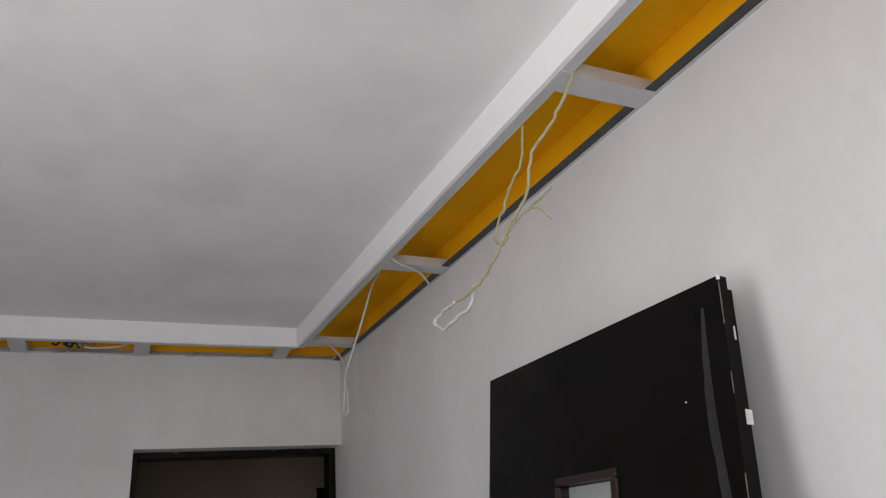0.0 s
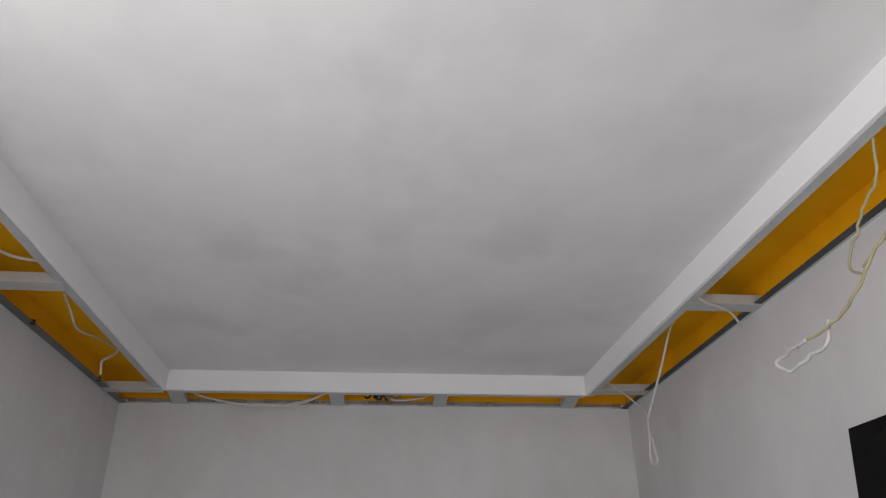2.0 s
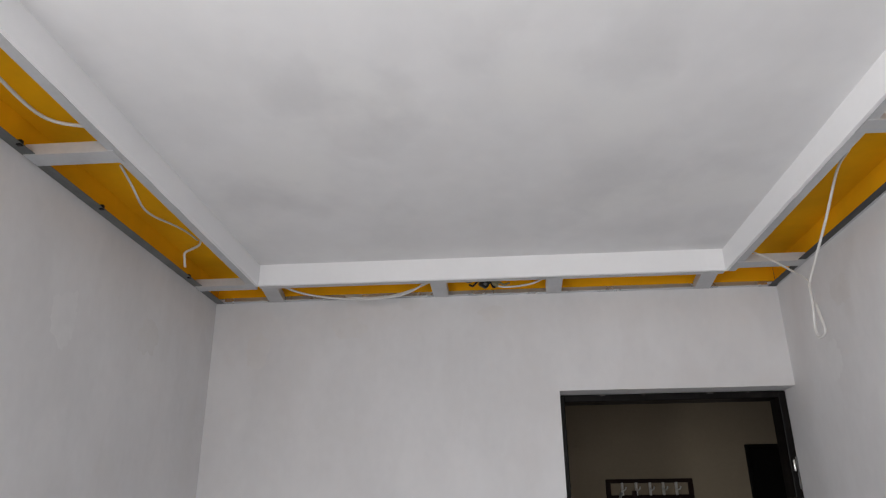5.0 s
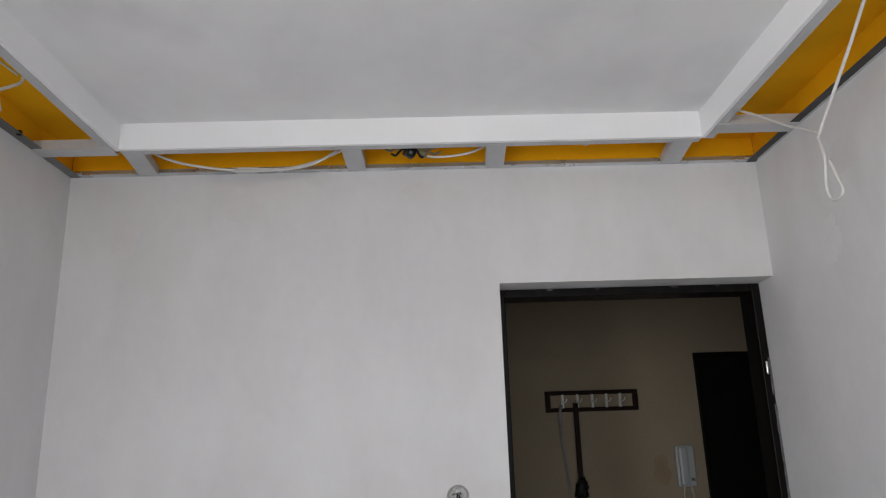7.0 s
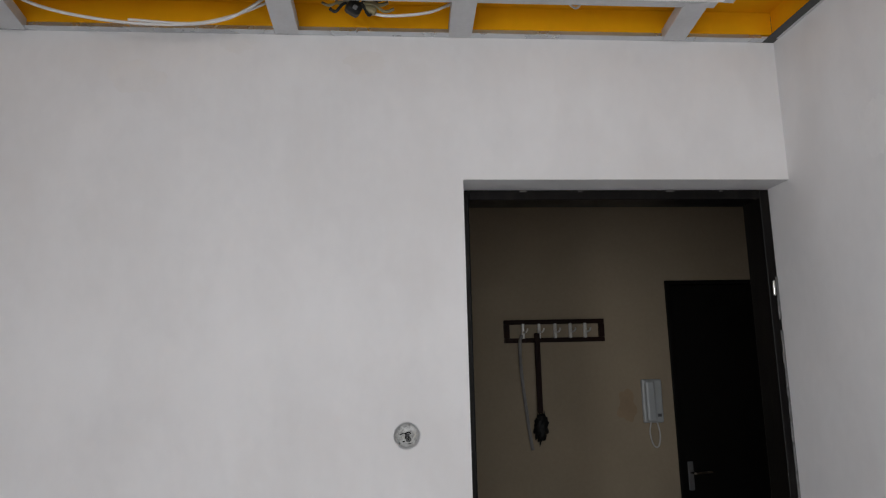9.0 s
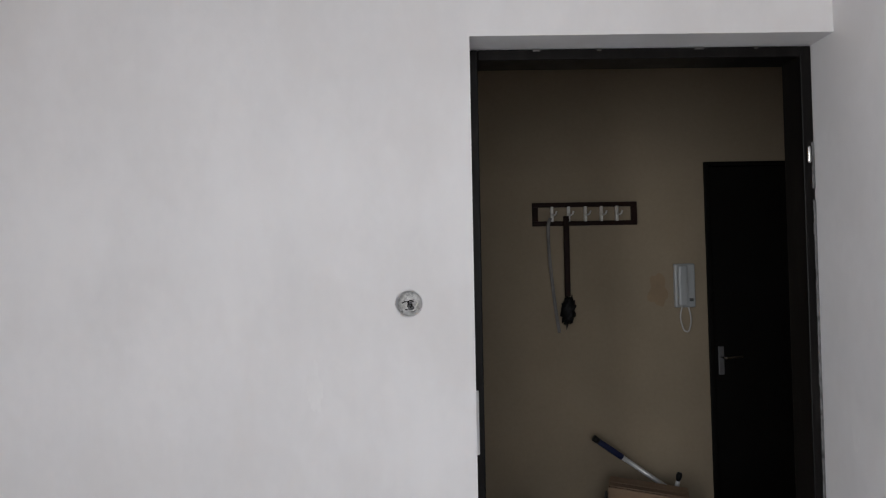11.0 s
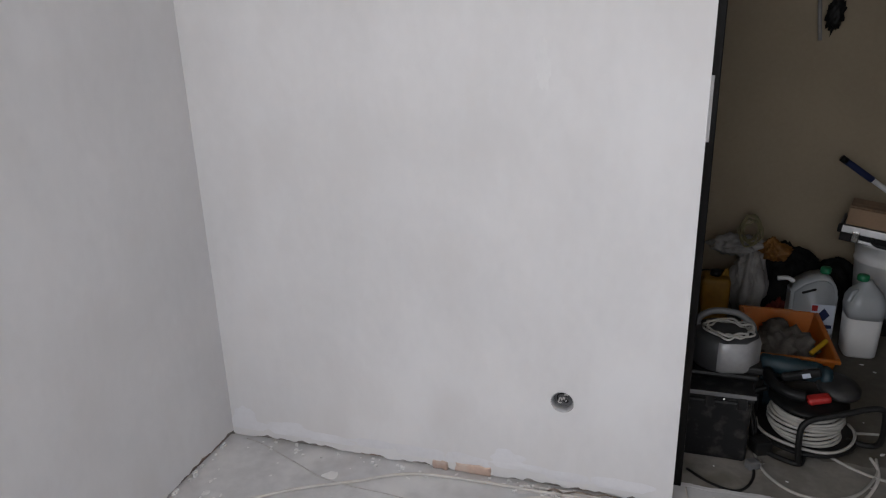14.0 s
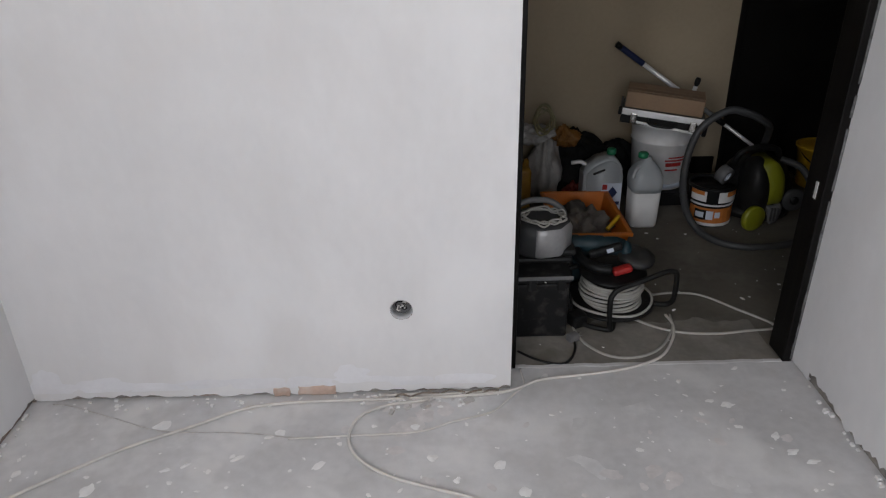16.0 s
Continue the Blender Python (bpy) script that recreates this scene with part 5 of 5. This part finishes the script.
def wrapped(a0, a1, z0, z1, r, material, name, parent, cx, cy, t=0.0015):
    """A thin print bent round a can."""
    bm = bmesh.new()
    n = 10
    cols = []
    for i in range(n + 1):
        a = radians(a0 + (a1 - a0) * i / n)
        cols.append([bm.verts.new((cx + q * math.cos(a), cy + q * math.sin(a), z)) for q, z in ((r, z0), (r, z1), (r + t, z1), (r + t, z0))])
    for a, b in zip(cols, cols[1:]):
        for k in range(4):
            j = (k + 1) % 4
            bm.faces.new((a[k], b[k], b[j], a[j]))
    bm.faces.new(cols[0])
    bm.faces.new(cols[-1][::-1])
    return part(name, bm, material, parent)


wrapped(-98, -60, 0.215, 0.222, 0.1400, M_RED, "print_bar", bucket, QX, QY)
wrapped(-96, -64, 0.190, 0.207, 0.1385, M_RED, "print_bar", bucket, QX, QY)
wrapped(-96, -70, 0.168, 0.175, 0.1370, M_RED, "print_bar", bucket, QX, QY)
wrapped(-92, -58, 0.230, 0.236, 0.1412, M_RED, "print_bar", bucket, QX, QY)

alu = thing("aluminium_case", 2.305, 1.48, 0.384, "silver-edged aluminium tool case lying on white bucket", "tool case")


def tilt(bm):
    """Sets the case and the box on it askew on the bucket, turned towards the doorway."""
    bmesh.ops.translate(turned(bm, 2.27, 1.47, 0.385, 0, 5.5, -17), verts=bm.verts, vec=(0.028, 0, -0.002))
    return bm


part("body", tilt(box(2.082, 2.450, 1.345, 1.54, 0.392, 0.452, 0.003)), M_BLACK, alu)
part("edge_rail", tilt(box(2.072, 2.460, 1.335, 1.345, 0.432, 0.461, 0.003)), M_SILVER, alu, "bright aluminium edge rail")
part("end_rail", tilt(box(2.072, 2.082, 1.345, 1.54, 0.432, 0.461, 0.003)), M_GREY, alu, "dull end rail")
part("edge_rail", tilt(turned(box(2.150, 2.460, 1.335, 1.345, 0.398, 0.410, 0.003), 2.15, 1.34, 0.40, 0, 2.5, 0)), M_SILVER, alu, "bright aluminium edge rail")
part("corner_cap", tilt(box(2.068, 2.086, 1.331, 1.352, 0.428, 0.464, 0.006)), M_BLACK, alu)
part("corner_cap", tilt(box(2.443, 2.464, 1.331, 1.352, 0.384, 0.464, 0.006)), M_BLACK, alu)
for x in (2.125, 2.385):
    part("latch", tilt(box(x, x + 0.03, 1.326, 1.337, 0.398, 0.445, 0.004)), M_CHROME, alu, "chrome latch")
part("handle", tilt(tube([(2.20, 1.340, 0.428), (2.205, 1.318, 0.420), (2.23, 1.310, 0.410), (2.30, 1.310, 0.410), (2.325, 1.318, 0.420), (2.33, 1.340, 0.428)], 0.007, 10)), M_RUBBER, alu, "black carrying handle", True)
part("top_sheet", tilt(box(2.086, 2.446, 1.348, 1.536, 0.4525, 0.456)), M_GREY, alu)

card = thing("cardboard_box", 2.27, 1.50, 0.46, "flat brown cardboard box on top of the case", "box")
part("body", tilt(box(2.092, 2.432, 1.355, 1.50, 0.4625, 0.535, 0.003)), M_CARD, card)
part("flap", tilt(turned(box(2.092, 2.432, 1.358, 1.425, 0.536, 0.539), 2.26, 1.425, 0.547, -3)), M_CARD, card)
part("flap", tilt(turned(box(2.092, 2.432, 1.43, 1.498, 0.536, 0.539), 2.26, 1.43, 0.537, 4)), M_CARD, card)

pole = thing("extension_pole", 2.9, 1.66, 0, "telescopic aluminium roller pole with blue grip leaning on stack", "pole")
P0, P1 = Vector((2.122, 1.635, 0.695)), Vector((3.10, 1.66, 0.008))
d = (P1 - P0).normalized()
part("grip", tube([P0, P0 + d * 0.004, P0 + d * 0.12, P0 + d * 0.135], 0.0145, 14, smooth_path=False), M_BLUE, pole, "dark blue plastic grip", True)
part("end_cap", tube([P0 - d * 0.03, P0 - d * 0.002], 0.0150, 14, smooth_path=False), M_BLACK, pole, "", True)
part("outer_tube", tube([P0 + d * 0.136, P0 + d * 0.62], 0.0115, 14, smooth_path=False), M_SILVER, pole, "aluminium tube", True)
part("clamp", tube([P0 + d * 0.621, P0 + d * 0.67], 0.0150, 14, smooth_path=False), M_BLACK, pole, "", True)
part("inner_tube", tube([P0 + d * 0.671, P1], 0.009, 14, smooth_path=False), M_SILVER, pole, "thin aluminium tube", True)

brush = thing("paint_brush", 2.44, 1.52, 0.53, "short dark paint brush with pale ferrule, standing", "brush")
part("handle", turned(lathe([(0.007, 0.035), (0.012, 0.045), (0.014, 0.062), (0.010, 0.075)], 2.452, 1.52, 0.500, 14), 2.452, 1.52, 0.52, 0, 14, 0), M_BLACK, brush, "", True)
part("ferrule", turned(lathe([(0.010, 0.0), (0.010, 0.034)], 2.452, 1.52, 0.500, 14), 2.452, 1.52, 0.52, 0, 14, 0), M_BUCKET, brush, "", True)

# ---- paint can ----
can = thing("paint_can", 2.475, 1.20, 0, "paint can with orange label and black rim", "paint can")
CX, CY = 2.478, 1.205
can.scale = (1, 1, 1.12)
part("body", lathe([(0.086, -0.003), (0.088, 0.004), (0.098, 0.150), (0.100, 0.155)], CX, CY, 0, 40), M_BLACK, can, "", True)
wrapped(-170, -10, 0.008, 0.080, 0.0920, M_ORLABEL, "label", can, CX, CY, 0.004)
wrapped(-170, -10, 0.006, 0.018, 0.0930, M_BUCKET, "label_foot", can, CX, CY, 0.0042)
wrapped(-150, -112, 0.030, 0.072, 0.0955, M_BLACK, "print_block", can, CX, CY, 0.0012)
wrapped(-146, -124, 0.040, 0.062, 0.0965, M_LABEL, "print_bar", can, CX, CY)
wrapped(-118, -100, 0.034, 0.070, 0.0960, M_LABEL, "print_bar", can, CX, CY)
wrapped(-96, -82, 0.042, 0.066, 0.0960, M_LABEL, "print_bar", can, CX, CY)
wrapped(-170, -10, 0.090, 0.097, 0.0955, M_BUCKET, "white_line", can, CX, CY, 0.0025)
wrapped(-168, -122, 0.108, 0.150, 0.0975, M_BUCKET, "label_band", can, CX, CY, 0.0028)
wrapped(-168, -128, 0.134, 0.150, 0.0985, M_ORLABEL, "label_band", can, CX, CY, 0.0028)
wrapped(-92, -12, 0.106, 0.150, 0.0975, M_BUCKET, "label_band", can, CX, CY, 0.0028)
wrapped(-70, -12, 0.130, 0.150, 0.0985, M_ORLABEL, "label_band", can, CX, CY, 0.0028)
part("rim", lathe([(0.099, 0.152), (0.1035, 0.154), (0.1035, 0.160), (0.099, 0.163), (0.092, 0.163), (0.090, 0.156)], CX, CY, 0, 40, caps=False), M_BLACK, can, "", True)
part("contents", lathe([(0.0899, 0.146), (0.0899, 0.1535)], CX, CY, 0, 32), M_BLACK, can, "black paint residue inside")
roll = thing("tape_roll", CX + 0.025, CY, 0.186, "grey tape roll resting on the paint can", "tape roll")
part("roll", turned(lathe([(0.022, -0.022), (0.040, -0.022), (0.040, 0.022), (0.022, 0.022), (0.022, -0.022)], CX + 0.03, CY - 0.01, 0.226, 28, axis="y", caps=False), CX + 0.03, CY, 0.21, 20, 0, 35), M_GREY, roll, "", True)
part("core", turned(lathe([(0.019, -0.0215), (0.0218, -0.0215), (0.0218, 0.0215), (0.019, 0.0215), (0.019, -0.0215)], CX + 0.03, CY - 0.01, 0.226, 28, axis="y", caps=False), CX + 0.03, CY, 0.21, 20, 0, 35), M_LABEL, roll, "", True)

# ---- vacuum cleaner with hose ----
vac = thing("vacuum_cleaner", 2.74, 1.27, 0, "lime-green and black vacuum cleaner with grey hose", "vacuum cleaner")
bm = blob(2.70, 1.27, 0.14, 0.155, 0.16, 0.15, 6.0, 0.05, 2.0, 0.0)
part("body", bm, M_BLACK, vac, "", True)
part("bumper", lathe([(0.140, 0.0), (0.156, 0.006), (0.160, 0.03), (0.152, 0.045), (0.14, 0.05)], 2.70, 1.27, 0.02, 40), M_RUBBER, vac, "", True)
def shell_panel(outline, y0, y1, bulge, bm=None):
    """A moulded panel: an outline of x and z drawn from y1 forward to y0, swelling in the middle."""
    bm = bm or bmesh.new()
    cx = sum(p[0] for p in outline) / len(outline)
    cz = sum(p[1] for p in outline) / len(outline)
    rings = []
    for f, y in ((1.0, y1), (1.0, y0 + 0.014), (0.94, y0), (0.55, y0 - bulge), (0.02, y0 - bulge * 1.25)):
        rings.append([bm.verts.new((cx + (p.x - cx) * f, y, cz + (p.z - cz) * f)) for p in spline([(q[0], 0, q[1]) for q in outline] + [(outline[0][0], 0, outline[0][1])], 5)[:-1]])
    n = len(rings[0])
    for a, b in zip(rings, rings[1:]):
        for i in range(n):
            bm.faces.new((a[i], a[(i + 1) % n], b[(i + 1) % n], b[i]))
    bm.faces.new(rings[0][::-1])
    bm.faces.new(rings[-1])
    return bm


part("side_cover", shell_panel([(2.642, 0.292), (2.672, 0.306), (2.708, 0.300), (2.744, 0.250), (2.760, 0.170), (2.750, 0.114), (2.718, 0.106), (2.686, 0.110), (2.662, 0.200)], 1.105, 1.24, 0.016), M_LIME, vac, "lime-green side cover", True)
bm = blob(2.648, 1.175, 0.165, 0.070, 0.095, 0.150, 5.0, 0.04, 2.0, 0.005)
part("front_shell", turned(bm, 2.66, 1.175, 0.16, 8, -6, 0), M_BLACK, vac, "black rounded front shell", True)
part("vent_band", shell_panel([(2.690, 0.104), (2.720, 0.103), (2.752, 0.108), (2.760, 0.080), (2.748, 0.035), (2.730, 0.016), (2.712, 0.020)], 1.100, 1.20, 0.006), M_GREY, vac, "grey translucent lower band", True)
for k in range(3):
    part("vent_slat", box(2.709 + 0.014 * k, 2.715 + 0.014 * k, 1.086, 1.098, 0.035, 0.095, 0.002), M_HOSE, vac)
part("rear_wheel", lathe([(0.010, -0.012), (0.042, -0.010), (0.052, -0.004), (0.052, 0.012), (0.040, 0.016)], 2.815, 1.125, 0.120, 28, axis="y"), M_HOSE, vac, "grey rear wheel", True)
part("wheel_hub", lathe([(0.004, -0.018), (0.018, -0.016), (0.020, -0.011)], 2.815, 1.125, 0.120, 20, axis="y"), M_BLACK, vac, "", True)
part("wheel", turned(lathe([(0.010, -0.016), (0.050, -0.014), (0.058, -0.006), (0.058, 0.010), (0.048, 0.016)], 2.630, 1.085, 0.054, 28, axis="y"), 2.64, 1.085, 0.054, 0, 0, 18), M_LIME, vac, "lime-green wheel cover", True)
part("handle", tube([(2.58, 1.26, 0.25), (2.60, 1.24, 0.305), (2.68, 1.25, 0.325), (2.77, 1.27, 0.305), (2.80, 1.29, 0.24)], 0.014, 10), M_BLACK, vac, "", True)
bm = tube([(2.73, 1.34, 0.27), (2.715, 1.27, 0.37), (2.650, 1.14, 0.455), (2.580, 1.07, 0.505), (2.510, 1.05, 0.540), (2.425, 1.05, 0.552), (2.322, 1.05, 0.475), (2.284, 1.05, 0.330), (2.296, 1.05, 0.175), (2.345, 1.04, 0.06), (2.405, 0.96, 0.020), (2.50, 0.885, 0.018), (2.62, 0.880, 0.018), (2.74, 0.91, 0.018), (2.86, 0.98, 0.03), (2.90, 1.08, 0.12), (2.86, 1.18, 0.24), (2.78, 1.24, 0.27)], 0.0150, 12, 14, ribs=0.08)
part("hose", bm, M_HOSE, vac, "ribbed grey suction hose", True)
part("hose_socket", lathe([(0.022, 0.0), (0.026, 0.02), (0.024, 0.06)], 2.73, 1.34, 0.235, 20), M_BLACK, vac, "", True)
ybucket = thing("bucket", 3.16, 1.60, 0, "small yellow plastic bucket with lid by the entrance door", "bucket")
part("body", lathe([(0.080, -0.003), (0.085, 0.004), (0.110, 0.195), (0.118, 0.197), (0.118, 0.207), (0.106, 0.207), (0.083, 0.02)], 3.16, 1.60, 0, 36), M_YPLASTIC, ybucket, "", True)
part("lid", lathe([(0.002, 0.2215), (0.104, 0.2205), (0.105, 0.2255), (0.098, 0.2285), (0.002, 0.2295)], 3.16, 1.60, -0.022, 36), M_YPLASTIC, ybucket, "", True)
part("handle", tube([(3.16 + 0.106 * math.cos(radians(a)), 1.60 + 0.11 * math.sin(radians(a)), 0.19 - 0.07 * abs(math.sin(radians(a)))) for a in range(-178, 0, 18)], 0.003, 6), M_BLACK, ybucket, "", True)

# ---- bags in the hall's corner ----
def sack(x, y, z, rx, ry, rz, seed, folds=7, depth=0.10, crumple=0.12, pinch=0.0, floor_z=None, lean=0.0):
    """A film bag with folds running up it, narrowed towards its neck, and fine creases."""
    bm = bmesh.new()
    bmesh.ops.create_icosphere(bm, subdivisions=5, radius=1)
    for v in bm.verts:
        q = v.co.normalized()
        a = math.atan2(q.y, q.x)
        k = 1 + depth * math.sin(folds * a + 2.5 * noise.noise(q * 1.7 + Vector((seed, 0, 0)))) * (1 - 0.5 * abs(q.z))
        k += crumple * (noise.noise(q * 2.3 + Vector((0, seed, 0))) + 0.55 * (abs(noise.noise(q * 6.5 + Vector((seed, seed, 0)))) - 0.2) + 0.3 * noise.noise(q * 15 + Vector((0, 0, seed))))
        w = 1 - pinch * max(0.0, q.z)
        p = Vector((x + q.x * rx * k * w + lean * max(0.0, q.z), y + q.y * ry * k * w, z + q.z * rz * k))
        if floor_z is not None:
            p.z = max(p.z, floor_z)
        v.co = p
    return bm


tagged(part("plastic_bag", sack(1.765, 1.52, 0.15, 0.080, 0.10, 0.17, 4.0, 6, 0.13, 0.16, 0.25, -0.003), M_BAG, None, "", True), "crumpled white polythene bag, standing open", "bag")
tagged(part("plastic_bag", sack(1.70, 1.53, 0.315, 0.105, 0.06, 0.045, 9.0, 9, 0.20, 0.35), M_BAG, None, "", True), "crumpled pale film on top of the bag", "bag")
tagged(part("bin_bag", sack(1.985, 1.60, 0.13, 0.18, 0.13, 0.180, 12.0, 8, 0.08, 0.18, 0.35, -0.003, -0.06), M_BLACKBAG, None, "", True), "slumped black bin bag by the wall", "bag")
tagged(part("bin_bag", sack(2.15, 1.67, 0.10, 0.14, 0.09, 0.135, 21.0, 7, 0.08, 0.16, 0.25, -0.003), M_BLACKBAG, None, "", True), "slumped black bin bag beside the white bucket", "bag")
tagged(part("plastic_bag", sack(1.865, 1.50, 0.315, 0.055, 0.05, 0.048, 33.0, 5, 0.15, 0.4, 0.4, None, -0.02), M_ORBAG, None, "", True), "crumpled orange plastic bag lying on the black bag", "bag")
tagged(part("rag", sack(1.895, 1.40, 0.055, 0.05, 0.05, 0.055, 41.0, 5, 0.15, 0.4, 0.2, -0.003), M_DARKRED, None, "", True), "dark red cloth bundled behind the orange crate", "rag")
tub = thing("yellow_container", 1.62, 1.33, 0, "dirty yellow plastic container beside the white bag", "container")
part("body", box(1.55, 1.672, 1.27, 1.40, -0.003, 0.235, 0.02, seg=3), M_TUB, tub, "", True)
part("cap", lathe([(0.022, 0), (0.024, 0.004), (0.022, 0.022)], 1.61, 1.33, 0.235, 20), M_BLACK, tub, "", True)
part("grip", tube([(1.64, 1.335, 0.23), (1.655, 1.335, 0.26), (1.66, 1.335, 0.20)], 0.008, 8), M_TUB, tub, "", True)
pts = []
for i in range(78):
    k = 1 + 0.22 * math.sin(i * 0.37) + 0.10 * math.sin(i * 1.9)
    pts.append((1.748 + 0.038 * k * math.cos(i * 0.5), 1.47 + 0.022 * math.sin(i * 0.8), 0.405 + 0.058 * k * math.sin(i * 0.5)))
tagged(part("cable_coil", tube(pts, 0.0042, 6, 4), M_TANGLE, None, "", True), "tangled coil of yellowed cable standing on the bags", "cable")

# ---- on the hall wall ----
rack = thing("coat_rack", 2.096, HY, 1.775, "dark brown wooden wall rack with metal hooks", "coat rack")
part("rail_top", box(1.834, 2.359, HY - 0.022, HY - 0.001, 1.811, 1.834, 0.003), M_BROWNWOOD, rack)
part("rail_bottom", box(1.834, 2.359, HY - 0.022, HY - 0.001, 1.718, 1.741, 0.003), M_BROWNWOOD, rack)
part("end_post", box(1.834, 1.862, HY - 0.022, HY - 0.001, 1.7415, 1.8105, 0.002), M_BROWNWOOD, rack)
part("end_post", box(2.331, 2.359, HY - 0.022, HY - 0.001, 1.7415, 1.8105, 0.002), M_BROWNWOOD, rack)
for x in (1.932, 2.016, 2.100, 2.180, 2.258):
    post = part("hook_plate", box(x - 0.007, x + 0.007, HY - 0.026, HY - 0.002, 1.738, 1.814, 0.003), M_HOOK, rack, "bright metal hook plate")
    part("hook", tube([(x, HY - 0.024, 1.775), (x + 0.004, HY - 0.05, 1.768), (x + 0.012, HY - 0.062, 1.775), (x + 0.016, HY - 0.062, 1.788)], 0.0045, 8), M_HOOK, post, "", True)
tagged(part("strap", tube([(1.935, HY - 0.05, 1.77), (1.924, HY - 0.045, 1.72), (1.930, HY - 0.03, 1.58), (1.945, HY - 0.025, 1.42), (1.958, HY - 0.025, 1.30), (1.972, HY - 0.025, 1.20)], 0.0085, 8), M_BAG, None, "", True), "pale cloth strap hanging from a hook", "strap")
duster = thing("hand_brush", 1.998, HY - 0.05, 1.55, "long dark brown hand brush hanging from rack", "brush")
part("handle", box(1.984, 2.012, HY - 0.048, HY - 0.034, 1.365, 1.765, 0.004), M_BROWNWOOD, duster)
part("bristles", turned(blob(2.0, HY - 0.04, 1.295, 0.030, 0.022, 0.062, 3.0, 0.5, 9.0), 2.0, HY, 1.3, 0, 6, 0), M_RUBBER, duster, "black bristles", True)
phone = thing("intercom", 2.585, HY, 1.40, "white wall intercom handset beside the entrance door", "intercom")
part("base", box(2.536, 2.640, HY - 0.028, HY - 0.001, 1.300, 1.518, 0.008), M_HANDSET, phone)
part("handset", box(2.545, 2.595, HY - 0.058, HY - 0.029, 1.306, 1.512, 0.012), M_HANDSET, phone)
part("button", box(2.608, 2.628, HY - 0.032, HY - 0.028, 1.33, 1.345, 0.001), M_GREY, phone)
part("cord", tube([(2.565, HY - 0.04, 1.306), (2.558, HY - 0.035, 1.25), (2.575, HY - 0.03, 1.19), (2.600, HY - 0.03, 1.185), (2.612, HY - 0.03, 1.24), (2.605, HY - 0.02, 1.302)], 0.0038, 8), M_WHITECABLE, phone, "", True)

# rubbed stain on the hall wall beside the intercom
bm = bmesh.new()
mid = bm.verts.new((2.475, HY - 0.0022, 1.40))
ring = []
for i in range(40):
    a = 6.283 * i / 40
    k = 1 + 0.5 * noise.noise(Vector((math.cos(a) * 1.5, math.sin(a) * 1.5, 31)))
    ring.append(bm.verts.new((2.475 + 0.05 * k * math.cos(a), HY - 0.0008, 1.40 + 0.085 * k * math.sin(a))))
for i in range(40):
    bm.faces.new((mid, ring[i], ring[(i + 1) % 40]))
tagged(part("wall_smudge", bm, M_SMUDGE), "brownish rubbed smudge on the beige wall", "stain")

# dark clutter between the case and the reel
adaptor = thing("power_adaptor", 1.70, 0.36, 0, "black power adaptor block lying beside the tool case", "adaptor")
part("body", turned(box(1.690, 1.745, 0.33, 0.385, -0.003, 0.045, 0.006), 1.715, 0.357, 0, 0, 0, 22), M_BLACK, adaptor)
part("cord", tube([(1.70, 0.38, 0.03), (1.69, 0.42, 0.08), (1.685, 0.45, 0.16), (1.70, 0.47, 0.23), (1.66, 0.46, 0.26)], 0.0065, 8), M_RUBBER, adaptor, "", True)
sock = thing("extension_socket", 1.72, 0.60, 0, "black extension socket block behind the cable reel", "socket block")
part("body", turned(box(1.68, 1.74, 0.555, 0.66, -0.003, 0.10, 0.01), 1.71, 0.6, 0, 0, 0, -14), M_BLACK, sock)
part("lid", turned(box(1.683, 1.737, 0.560, 0.655, 0.101, 0.108, 0.003), 1.71, 0.6, 0, 0, 0, -14), M_GREY, sock)
